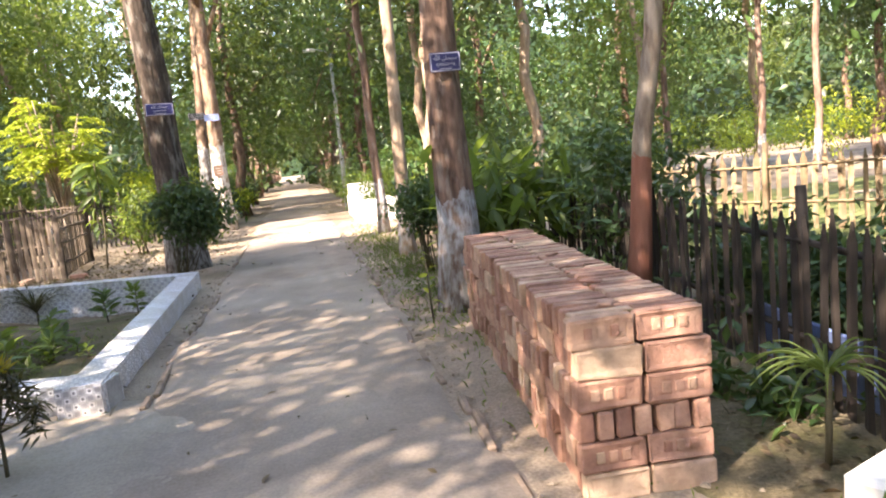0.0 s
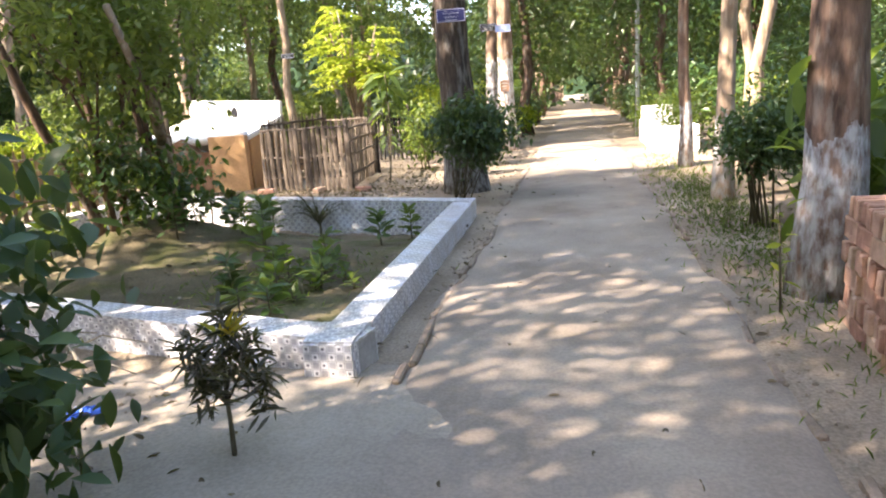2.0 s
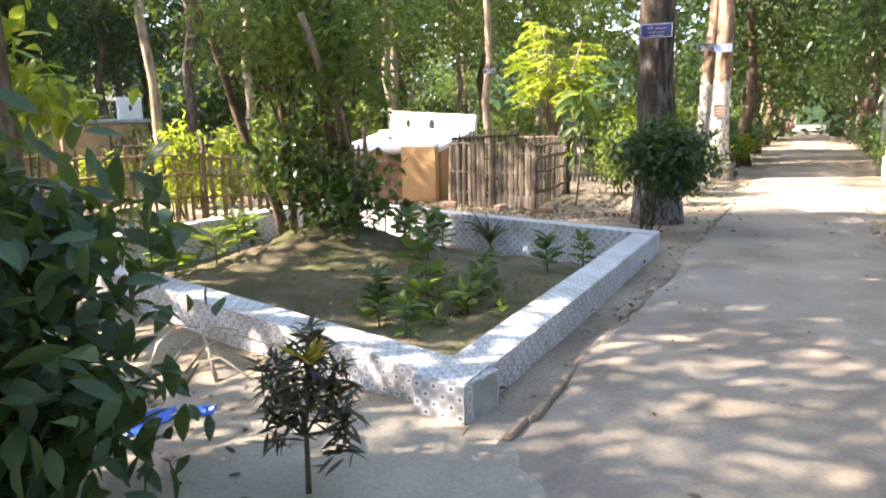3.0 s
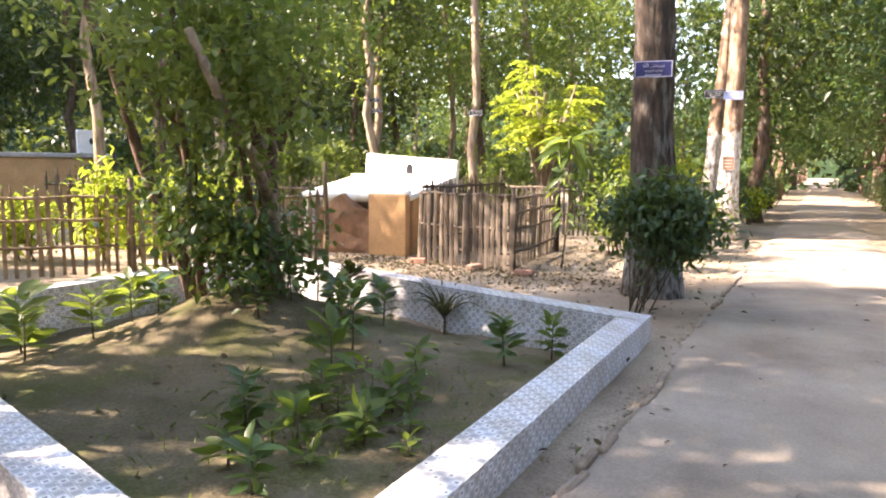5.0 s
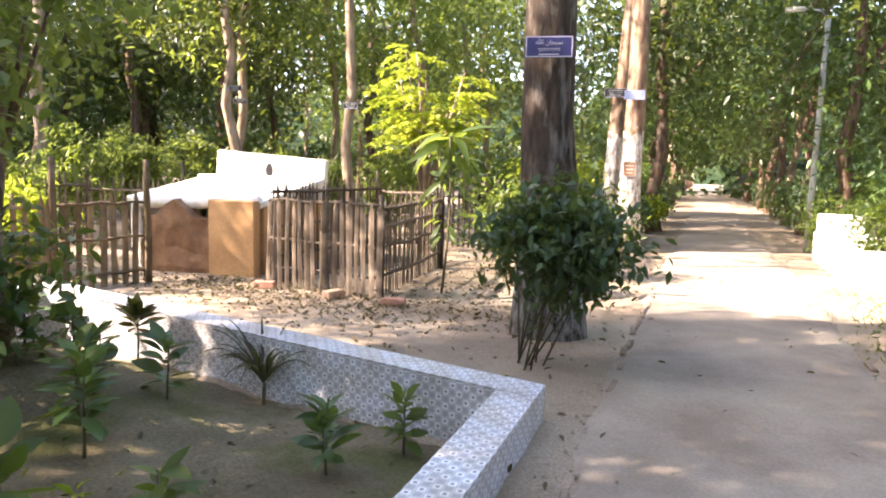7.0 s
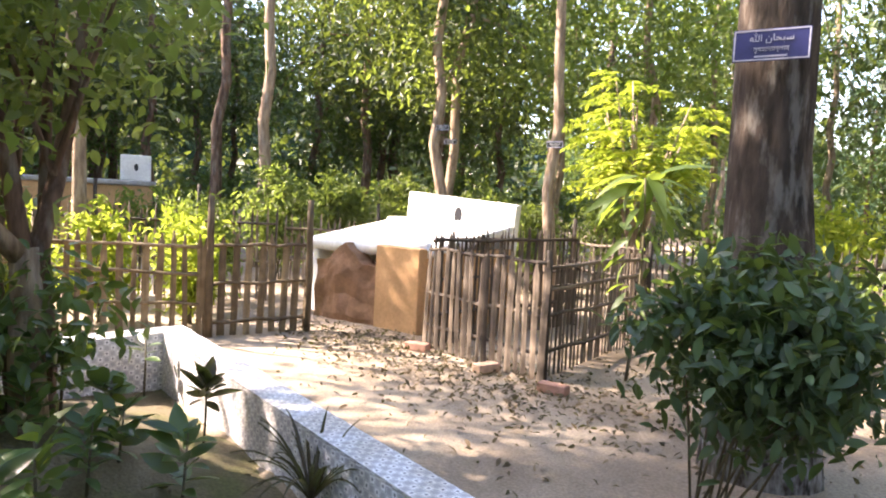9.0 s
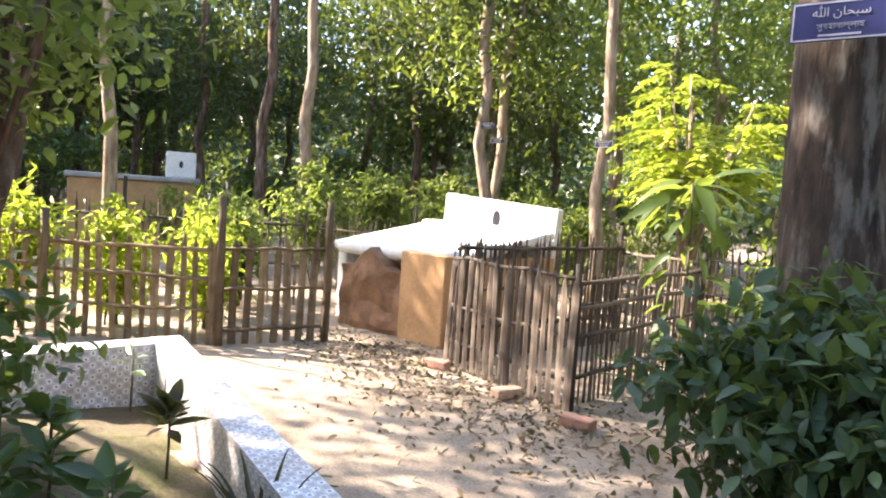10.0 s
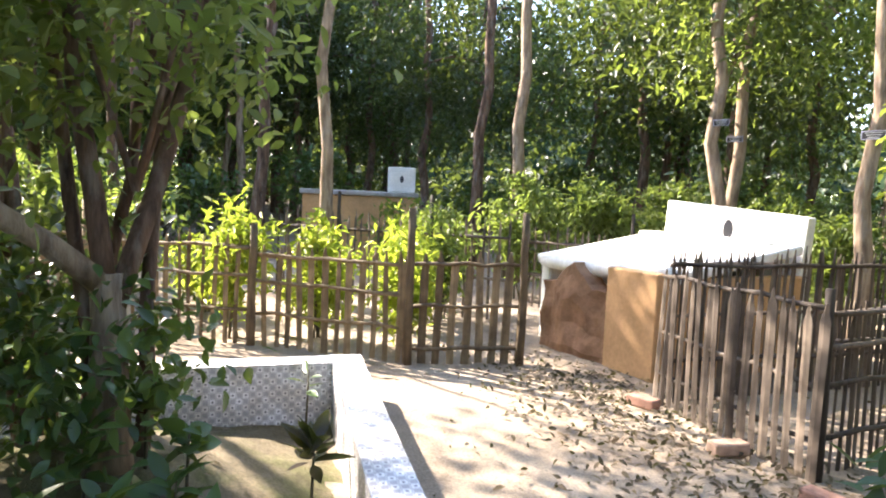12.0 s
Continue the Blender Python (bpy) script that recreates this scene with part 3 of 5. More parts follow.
# Tree at (-10.7, 3.9): added out of view to dapple fence and sand.
TALL = [(-11.3, 12.8, 0.12, 0.0, 0.0), (-5.9, 14.15, 0.09, 0.0, 0.01), (-10.0, 9.1, 0.085, -0.02, 0.01), (-10.7, 3.9, 0.12, 0.0, 0.0), (-13.6, 13.2, 0.13, 0.01, 0.01), (-15.0, 9.0, 0.13, 0.02, 0.01)]
for i, (x, y, r, lx, ly) in enumerate(TALL):
    done.append((x, y))
    high, broad, dark = i == 2, i == 3, i > 3
    put(tree("tree", "tall slim brown-barked tree with a high crown" if dark else "tall slim pale-barked tree with a high sparse crown", r, 12.0 if high else 10.0, BARK if dark else BARK_PALE, LEAF_WOOD_SHADED if dark else LEAF,
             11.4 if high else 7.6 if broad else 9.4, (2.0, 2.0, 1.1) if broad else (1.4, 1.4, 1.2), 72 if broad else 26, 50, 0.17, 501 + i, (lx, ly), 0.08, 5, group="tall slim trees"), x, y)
for k, x, y in WOOD_NEAR + AVENUE + WOOD_AROUND + WOOD_WEST:
    done.append((x, y))
    s = 0.9 + 0.3 * R.random()
    copy_thing(kinds[k], pose(x, y, gz(x, y), 0, 0, R.uniform(0, 360)) @ Matrix.Scale(s, 4))


def free(x, y, gap):
    if abs(x) < 2.4 or (3 < x < 14 and 2 < y < 14) or (-29 < x - y < -17 and -14 < x + y < 6) or (-9.0 < x < 3.2 and -4.5 < y < 13.6) or (-13 < x < -3 and 2 < y < 11) or (-13 < x < -3 and -8 < y < 0):
        return False
    return all((x - a) ** 2 + (y - b) ** 2 > gap * gap for a, b in done)


tries = 0
while len(done) < 136 and tries < 6000:
    tries += 1
    ang, d = R.uniform(0, 2 * math.pi), 9 + 33 * R.random() ** 0.8
    x, y = -1 + d * math.cos(ang), 7 + d * math.sin(ang)
    if y < -14 or not free(x, y, 2.3):
        continue
    done.append((x, y))
    copy_thing(kinds[R.choice([0, 0, 1, 2, 2, 3])], pose(x, y, gz(x, y), 0, 0, R.uniform(0, 360)) @ Matrix.Scale(R.uniform(0.85, 1.35), 4))
for k, (x, y) in enumerate(((-16.5, 20.5), (-19, 9), (6.0, 20.0), (-6.5, 22.0))):
    put(kinds[k], x, y, 40 * k)

# tall trees added so that their joined crowns keep the western wood in shade
canopy = tree("tree", "tall woodland tree added to shade the wood, with a high closed crown", 0.17, 12.0, BARK, LEAF_WOOD_SHADED, 11.2, (3.3, 3.3, 1.5), 90, 46, 0.33, 55, (0.01, 0.0), 0.08, 7, 0.45, group="tall canopy trees")
CANOPY = [(-28.0 - 4.4 * i + 1.3 * math.sin(3 * j + i), -9.5 + 4.3 * j + 1.2 * math.cos(2 * i + 5 * j)) for i in range(4) for j in range(7)]
for x, y in CANOPY[1:]:
    copy_thing(canopy, pose(x, y, gz(x, y), 0, 0, R.uniform(0, 360)) @ Matrix.Scale(R.uniform(0.92, 1.1), 4))
put(canopy, *CANOPY[0])

# far woods that close the view
rs = np.random.RandomState(5)
n = 60000
ang = rs.uniform(0, 2 * np.pi, n)
dist = rs.uniform(34, 56, n)
P = np.stack([-1 + dist * np.cos(ang), 7 + dist * np.sin(ang), 15.0 * rs.uniform(0.01, 1, n) ** 1.5], 1)
P = P[(np.abs(P[:, 0]) > 1.5) | (P[:, 2] > 1.9 + 1.0 * rs.uniform(0, 1, n)) | (P[:, 1] < 0) | (P[:, 1] > 57)]
def ring(radius, height, gap=0.0):
    verts, faces, n = [], [], 180
    for i in range(n):
        a = 2 * math.pi * i / n
        h = height * (0.8 + 0.2 * math.sin(5 * a + 1) + 0.15 * math.sin(17 * a) + 0.1 * math.sin(41 * a + 2))
        for k in range(5):
            verts.append((-1 + (radius + 2 * k) * math.cos(a), 7 + (radius + 2 * k) * math.sin(a), -1 + (h + 1) * k / 4))
    for i in range(n):
        j = (i + 1) % n
        if gap and abs(verts[5 * i][0]) < gap and verts[5 * i][1] > 0:
            continue
        faces += [(5 * i + k, 5 * i + k + 1, 5 * j + k + 1, 5 * j + k) for k in range(4)]
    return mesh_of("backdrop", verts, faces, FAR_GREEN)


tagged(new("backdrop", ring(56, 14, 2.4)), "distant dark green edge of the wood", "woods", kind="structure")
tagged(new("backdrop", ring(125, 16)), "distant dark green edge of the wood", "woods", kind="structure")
far = tagged(new("far_woods", leaf_mesh("far_woods", P, 0.75, LEAF_WOOD_SHADED, rs, 0.6)), "distant belt of dense green woodland", "woods", kind="stuff")


# ---- shrubs ----
def shrub(name, label, h, w, leaf, n_clump, per, leaf_size, seed, stems=7, stem_mat=STEM, low=0.35, spread=0.12, aspect=0.4, category="shrub", group="", droop=0.35, stem_r=0.012, off=(0, 0), fine=False):
    rs = np.random.RandomState(seed)
    t = thing(name, label, category, group=group)
    c, P = clumps(rs, n_clump, (off[0], off[1], h * (1 + low) / 2), (w / 2, w / 2, h * (1 - low) / 2), per, spread, 0.3)
    for j in range(stems):
        q = c[j % len(c)]
        a = Vector((rs.uniform(-1, 1) * 0.12 * w, rs.uniform(-1, 1) * 0.12 * w, -0.05))
        b = Vector(q)
        m = a.lerp(b, 0.5) + Vector((0, 0, 0.1 * h))
        part("stem", tube("stem", [a, m, b], [stem_r, stem_r * 0.75, stem_r * 0.4], stem_mat, 6), t)
    part("foliage", (fine_leaf_mesh if fine else leaf_mesh)("foliage", P, leaf_size, leaf, rs, aspect, droop), t)
    return t


put(shrub("shrub", "large glossy dark-green broad-leaved shrub by the plot", 1.3, 1.15, LEAF_DEEP, 115, 34, 0.125, 41, 8, STEM, 0.05, 0.11, 0.44, fine=True), -2.05, 1.75)
# This shrub's shade is put into its colour through the deep green leaf.
put(shrub("shrub", "dark-green many-stemmed shrub in front of a tree", 1.25, 1.02, LEAF_DEEP, 120, 38, 0.088, 42, 11, STEM, 0.40, 0.08, 0.42, stem_r=0.0075, off=(0.16, 0.06), fine=True), -1.42, 8.72)
put(shrub("shrub", "dark clipped bush on thin stems beside the path", 1.05, 0.75, LEAF_DEEP, 70, 34, 0.08, 43, 9, STEM, 0.45, 0.08), 1.62, 6.7)
put(shrub("shrub", "sunlit lime-green shrub beside the path", 0.85, 0.7, LEAF_LIME, 24, 18, 0.15, 44, 6, STEM, 0.3, 0.1), -1.55, 20.9)
put(shrub("shrub", "broad-leaved green plant behind the brick stack", 1.35, 1.25, LEAF, 30, 14, 0.30, 45, 8, STEM, 0.3, 0.14, 0.3, droop=0.1, fine=True), 2.15, 5.3)


def drooping_sapling(x, y, h, seed):
    """A thin stem with tufts of long hanging leaves, the largest on top."""
    rr = np.random.RandomState(seed)
    t = thing("sapling", "thin sapling with long drooping leaves by the fence", "plant", (x, y, gz(x, y)))
    line = [Vector((0.05 * math.sin(2.2 * k / 8) * h, 0.03 * math.cos(1.7 * k / 8), -0.05 + (h + 0.05) * k / 8)) for k in range(9)]
    part("stem", tube("stem", line, [0.016 - 0.0012 * k for k in range(9)], STEM, 7), t)
    P, A, S = [], [], []
    for k, count, size, reach in ((8, 22, 0.40, 0.05), (7, 12, 0.34, 0.08), (6, 8, 0.26, 0.10), (5, 8, 0.24, 0.14), (4, 7, 0.24, 0.12), (3, 5, 0.2, 0.1)):
        for q in range(count):
            w = 2.4 * q + k + rr.uniform(-0.3, 0.3)
            P.append(tuple(line[k] + Vector((reach * math.cos(w), reach * math.sin(w), rr.uniform(-0.08, 0.05)))))
            A.append((math.cos(w), math.sin(w), rr.uniform(-0.45, 0.35)))
            S.append(size)
    part("foliage", fine_leaf_mesh("foliage", P, np.array(S), LEAF, rr, 0.24, 0.1, A, 0.45), t)
    return t


drooping_sapling(-3.0, 10.98, 1.72, 47)


def feather_tree(x, y, h, seed):
    """A small tree of arching boughs that carry long feathered fronds."""
    rr = np.random.RandomState(seed)
    t = thing("tree", "sunlit lime-green small tree with feathery fronds", "tree", (x, y, gz(x, y)))
    part("trunk", tube("trunk", [(0, 0, -0.1), (0.03, 0.02, 0.5), (-0.02, 0.04, 1.05)], [0.05, 0.042, 0.036], BARK_PALE, 9, 0.06, seed), t)
    P, A = [], []
    for i in range(13):
        w = 2.4 * i + rr.uniform(-0.3, 0.3)
        reach, top = rr.uniform(0.3, 0.68), h * rr.uniform(0.56, 0.97)
        a, b = Vector((0, 0.03, rr.uniform(0.7, 1.05))), Vector((reach * math.cos(w), reach * math.sin(w), top))
        m = a.lerp(b, 0.5) + Vector((0, 0, 0.12))
        part("limb", tube("limb", [a, m, b], [0.024, 0.018, 0.009], BARK_PALE, 6), t)
        for j in range(9):
            base = m.lerp(b, rr.uniform(0.0, 1.0))
            v = w + rr.uniform(-1.5, 1.5)
            L = rr.uniform(0.35, 0.62)
            out = Vector((math.cos(v), math.sin(v), rr.uniform(0.05, 0.45)))
            side = Vector((-math.sin(v), math.cos(v), 0))
            for q in range(16):
                f = (q + 1) / 16
                p = base + out * (L * f) - Vector((0, 0, 0.45 * L * f * f))
                for e in (-1, 1):
                    P.append(p)
                    A.append(side * e + out * 0.5 - Vector((0, 0, 0.25)))
    part("foliage", fine_leaf_mesh("foliage", np.array([tuple(p) for p in P]), 0.12, LEAF_LIME, rr, 0.34, 0.1, np.array([tuple(q) for q in A])), t)
    return t


feather_tree(-4.26, 13.5, 3.3, 48)
put(shrub("shrub", "sunlit pale-green bush in front of dark woods", 2.0, 1.7, LEAF_LIME, 46, 34, 0.15, 49, 7, STEM, 0.1, 0.16), -3.0, 4.0 + 13.0)

HEDGE = [(-9.4, 10.6, 1.5, 0.9, 1), (-9.7, 12.1, 1.9, 1.1, 0), (-9.9, 13.5, 1.9, 1.1, 0), (-9.9, 15.0, 1.9, 1.25, 0), (-8.7, 16.1, 1.9, 1.3, 1), (-7.0, 15.2, 1.5, 1.2, 1), (-6.3, 16.8, 1.7, 1.5, 0), (-12.3, 15.8, 1.6, 1.2, 0),
         (-8.4, 10.2, 1.3, 0.4, 1), (-8.9, 8.9, 1.0, 0.8, 2), (-9.4, 7.6, 1.05, 0.8, 2), (-9.8, 6.2, 1.5, 1.1, 1), (-8.0, 9.6, 1.25, 0.35, 2), (-10.6, 5.2, 1.8, 1.3, 0),
         (-7.75, 8.55, 1.25, 0.5, 2), (-8.0, 7.75, 1.35, 0.6, 2), (-7.3, 9.35, 1.0, 0.45, 2)]
# The sun on these bushes is put into their pale and lime leaf colours.
hedge_leaf = (LEAF_PALE, LEAF_PALE, LEAF_LIME)
hedge_word = ("rounded sunlit green bush behind the fence", "pale green bush behind the fence", "sunlit lime-green bush behind the bamboo fence")
for i, (x, y, h, w, k) in enumerate(HEDGE):
    put(shrub("bush", hedge_word[k], h, w, hedge_leaf[k], 75 if w > 1 else 24, 40, 0.125, 60 + i, 6, STEM, 0.12, 0.09, 0.3, group="bushes behind the fence"), x, y, 0, 1, gz(x, y))
SIDE_EAST = [(2.35, 7.2, 1.45, 1.4, 3), (2.6, 8.5, 1.35, 1.4, 3), (2.4, 10.0, 1.2, 1.1, 0), (3.4, 6.2, 1.7, 1.3, 3), (3.0, 4.3, 1.5, 1.1, 3), (4.3, 2.2, 0.8, 1.1, 3), (3.9, 7.6, 1.3, 1.4, 3), (12.6, 15.6, 2.2, 2.6, 2), (10.2, 16.4, 2.0, 2.4, 2), (13.9, 14.2, 1.9, 2.2, 2), (1.9, 18.0, 1.0, 1.2, 0), (2.0, 21.0, 1.5, 1.4, 3), (2.0, 24.6, 1.3, 1.3, 3), (2.1, 28.5, 1.3, 1.3, 0), (2.2, 15.3, 1.2, 1.0, 0), (2.1, 33.0, 1.4, 1.4, 3)]
SIDE_WEST = [(-1.7, 13.2, 1.0, 0.9, 0), (-2.0, 18.8, 1.3, 1.3, 3), (-1.9, 23.3, 1.4, 1.5, 3), (-2.0, 27.0, 1.2, 1.3, 0), (-2.8, 12.9, 1.2, 1.1, 0), (-2.1, 31.0, 1.4, 1.4, 3)]
side_leaf = (LEAF, LEAF_PALE, LEAF_LIME, LEAF_DEEP)
side_word = ("green leafy bush beside the path", "pale green leafy bush", "sunlit lime-green bush in a clearing", "dark green bush beside the path")
for i, (x, y, h, w, k) in enumerate(SIDE_EAST + SIDE_WEST):
    put(shrub("bush", side_word[k], h, w, side_leaf[k], 55 if k == 3 else 36, 30, 0.105, 90 + i, 6, STEM, 0.12, 0.13, group="bushes along the path"), x, y)
# undergrowth of the wood
bush_kinds = [shrub("bush", "green undergrowth bush in the wood", 1.5, 1.9, LEAF, 30, 26, 0.17, 120, 4, STEM, 0.05, 0.17, group="undergrowth"),
              shrub("bush", "dark undergrowth bush in the wood", 1.7, 2.0, LEAF_DARK, 32, 26, 0.17, 121, 4, STEM, 0.05, 0.17, group="undergrowth"),
              shrub("bush", "light green undergrowth bush in the wood", 1.4, 1.7, LEAF_LIME, 26, 24, 0.16, 122, 4, STEM, 0.05, 0.17, group="undergrowth")]
made = 0
while made < 110:
    ang, d = R.uniform(0, 2 * math.pi), 9 + 30 * R.random()
    x, y = -1 + d * math.cos(ang), 7 + d * math.sin(ang)
    if y < -8 or abs(x) < 2.6 or (3 < x < 14 and 2 < y < 15) or (-10.5 < x < 3 and -4 < y < 17):
        continue
    made += 1
    copy_thing(bush_kinds[R.choice([0, 0, 1, 1, 1])], pose(x, y, gz(x, y), 0, 0, R.uniform(0, 360)) @ Matrix.Scale(R.uniform(0.7, 1.4), 4))
for k, (x, y) in enumerate(((-14, 6), (-17, 15), (9, 16))):
    put(bush_kinds[k], x, y)


# small forked trees on the mound in the plot
def forked_tree(x, y, seed, stems, crown, n):
    rs = np.random.RandomState(seed)
    t = thing("tree", "small forked tree with leafy stems on a soil mound", "tree", (x, y, gz(x, y)))
    for a, h, tilt, r in stems:
        d = Vector((math.cos(a) * tilt, math.sin(a) * tilt, 1))
        pts = [Vector((0.12 * math.cos(a), 0.12 * math.sin(a), -0.15)) + d * (h * i / 7) + Vector((rs.uniform(-1, 1), rs.uniform(-1, 1), 0)) * 0.03 * (i > 0) for i in range(8)]
        part("trunk", tube("trunk", pts, [r * (1.25 - 0.11 * i) for i in range(8)], BARK, 10, 0.08, seed), t)
    for (cx, cy, cz, rx, ry, rz) in crown:
        c, P = clumps(rs, n, (cx, cy, cz), (rx, ry, rz), 42, 0.16, 0.35)
        for j in range(3):
            part("limb", tube("limb", [Vector((cx * 0.3, cy * 0.3, cz * 0.5)), Vector(c[j])], [0.018, 0.006], BARK, 5), t)
        # Dark leaves below, pale above: shade and backlight are put into the colours.
        part("crown", fine_leaf_mesh("crown", P, 0.1, LEAF_DARK if cz < 1.2 else LEAF_PALE, rs, 0.5), t)
    return t


forked_tree(-4.2, 6.9, 201, [(2.8, 2.9, 0.2, 0.036), (4.0, 3.2, 0.15, 0.034)], [(0.0, 0.1, 2.5, 1.0, 0.9, 0.8)], 18)
forked_tree(-4.75, 6.55, 202, [(3.6, 3.0, 0.32, 0.055), (5.2, 2.8, 0.2, 0.038), (1.4, 2.6, 0.15, 0.036)], [(0.0, -0.2, 0.9, 0.36, 0.36, 0.5), (-0.4, -0.3, 2.8, 1.1, 1.0, 0.9), (0.3, -0.6, 1.9, 0.6, 0.6, 0.5)], 19)
fork = thing("tree", "pale-stemmed forked tree leaning over the plot", "tree", (-4.22, 6.84, gz(-4.22, 6.84)))
part("trunk", tube("trunk", [(0.0, 0.0, -0.15), (0.0, -0.02, 0.3), (-0.01, -0.02, 0.62), (-0.02, -0.03, 0.86)], [0.10, 0.085, 0.075, 0.07], BARK_PALE, 12, 0.07, 5), fork)
part("trunk", tube("trunk", [(-0.02, -0.03, 0.8), (0.1, -0.24, 1.0), (0.26, -0.5, 1.2), (0.4, -0.9, 1.5), (0.5, -1.3, 2.0)], [0.055, 0.05, 0.045, 0.038, 0.03], BARK_PALE, 10, 0.06, 6), fork)
part("trunk", tube("trunk", [(-0.02, -0.03, 0.8), (-0.05, -0.08, 1.2), (-0.08, -0.16, 1.7), (-0.05, -0.2, 2.6)], [0.05, 0.045, 0.04, 0.03], BARK, 10, 0.06, 7), fork)
part("trunk", tube("trunk", [(-0.02, 0.0, 0.7), (-0.15, 0.16, 1.2), (-0.3, 0.3, 1.75), (-0.5, 0.45, 2.6)], [0.05, 0.045, 0.04, 0.028], BARK, 10, 0.06, 8), fork)
frs = np.random.RandomState(203)
for (cx, cy, cz, rx, ry, rz, n) in ((0.3, -0.7, 1.55, 0.55, 0.5, 0.55, 26), (-0.1, 0.2, 2.0, 0.8, 0.7, 0.6, 28), (-0.05, -0.25, 0.42, 0.42, 0.6, 0.5, 32), (0.1, -0.9, 2.4, 0.9, 0.8, 0.6, 26)):
    c, P = clumps(frs, n, (cx, cy, cz), (rx, ry, rz), 40, 0.14, 0.3)
    # Low shade and high backlight are again painted by the choice of leaf.
    part("crown", fine_leaf_mesh("crown", P, 0.095, LEAF_DARK if cz < 1.2 else LEAF_PALE, frs, 0.5), fork)
put(shrub("shrub", "sunlit lime-green sapling with large leaves", 2.15, 1.1, LEAF_LIME, 22, 16, 0.2, 401, 4, STEM, 0.6, 0.13, 0.42, fine=True), -5.35, 3.95)
for i, (x, y, h, w2) in enumerate(((3.1, 1.2, 0.8, 0.9), (3.2, 2.3, 0.6, 0.9), (3.25, 3.2, 0.62, 0.8), (3.0, 0.2, 0.8, 0.9), (3.9, 1.3, 0.75, 1.0))):
    put(shrub("bush", "dark green bush behind the blackened fence", h, w2, LEAF_DEEP, 60, 34, 0.09, 410 + i, 6, STEM, 0.08, 0.12, group="bushes behind the dark fence"), x, y)
for i, (x, y, h, w2) in enumerate(((1.95, 0.35, 0.2, 0.3), (2.1, 2.4, 0.35, 0.4), (2.15, 3.0, 0.3, 0.4), (2.05, 2.05, 0.2, 0.3), (2.3, 3.9, 0.4, 0.5), (2.2, 1.6, 0.2, 0.35), (1.75, 0.45, 0.1, 0.25))):
    put(shrub("weed", "low dark weeds beside the brick stack", h, w2, LEAF_DARK, 14, 14, 0.09, 430 + i, 4, STEM, 0.05, 0.06, category="plant", group="weeds by the bricks"), x, y)


# ---- tiled wall round the plot ----
CELL = 0.043
WALL_T = 0.225


def tile_mesh(name, length, width, cells_u, cells_v, thick=0.012):
    bm = bmesh.new()
    bmesh.ops.create_cube(bm, size=1)
    for v in bm.verts:
        v.co = Vector(((v.co.x + 0.5) * length, (v.co.y + 0.5) * width, v.co.z * thick))
    uv = bm.loops.layers.uv.new("UVMap")
    for f in bm.faces:
        for l in f.loops:
            l[uv].uv = (l.vert.co.x / length * cells_u, l.vert.co.y / width * cells_v)
    me = bpy.data.meshes.new(name)
    bm.to_mesh(me)
    bm.free()
    me.materials.append(TILE)
    return me


PLOT = [Vector((-1.075, 3.31, 0.16)), Vector((-1.095, 7.68, 0.195)), Vector((-5.75, 8.45, 0.29)), Vector((-6.3, 4.5, 0.22))]
plot_wall = thing("wall_plot", "low wall faced with grey and white patterned tiles", "wall", kind="structure")


def wall_side(a, b):
    """One side: a cement core, tiles on the top and on both faces. a to b runs with the outer face on the right."""
    d = b - a
    flat = Vector((d.x, d.y, 0)).normalized()
    out = Vector((flat.y, -flat.x, 0))
    inn = -out
    length = d.length
    count = round(length / (6 * CELL))
    step = length / count
    ex = d.normalized()
    # core
    low = 0.62
    c = [a + out * -0.014, b + out * -0.014, b + inn * (WALL_T - 0.014), a + inn * (WALL_T - 0.014)]
    verts = [p - Vector((0, 0, 0.014)) for p in c] + [Vector((p.x, p.y, p.z - low)) for p in c]
    faces = [(0, 1, 2, 3), (7, 6, 5, 4), (4, 5, 1, 0), (5, 6, 2, 1), (6, 7, 3, 2), (7, 4, 0, 3)]
    part("core", mesh_of("core", verts, faces, CEMENT), plot_wall)
    top = tile_mesh("top_tile", step - 0.002, WALL_T, 6, 5)
    side = tile_mesh("face_tile", step - 0.002, 12 * CELL, 6, 12)
    for i in range(count):
        p = a + ex * (i * step + 0.001)
        # top: x along the wall, y inwards
        part("tile", top, plot_wall, Matrix.Translation(p - Vector((0, 0, 0.006))) @ Matrix((ex, inn, ex.cross(inn))).transposed().to_4x4())
        # outer and inner face: y downwards
        down = Vector((0, 0, -1))
        q = p + out * -0.006 + Vector((0, 0, -0.013))
        part("tile", side, plot_wall, Matrix.Translation(q) @ Matrix((flat, down, flat.cross(down))).transposed().to_4x4())
        q = p + inn * (WALL_T - 0.006) + Vector((0, 0, -0.013))
        part("tile", side, plot_wall, Matrix.Translation(q) @ Matrix((flat, down, flat.cross(down))).transposed().to_4x4())


for i in range(4):
    wall_side(PLOT[i], PLOT[(i + 1) % 4])
# raised square block at the road corner
corner = thing("corner_block", "raised tiled block on the corner of the low wall", "wall", kind="structure")
part("block", box_mesh("block", 0.25, 0.3, 0.30, CEMENT, 0.004, -0.14), corner)
CT = tile_mesh("top_tile", 0.258, 0.301, 6, 7)
part("tile", CT, corner, pose(-0.129, -0.15, 0.167))
CS = tile_mesh("face_tile", 0.258, 6 * CELL, 6, 6)
part("tile", CS, corner, pose(-0.129, -0.157, 0.16, -90))
CE = tile_mesh("face_tile", 0.301, 6 * CELL, 7, 6)
part("tile", CE, corner, pose(0.132, -0.15, 0.16, -90, 0, 90))
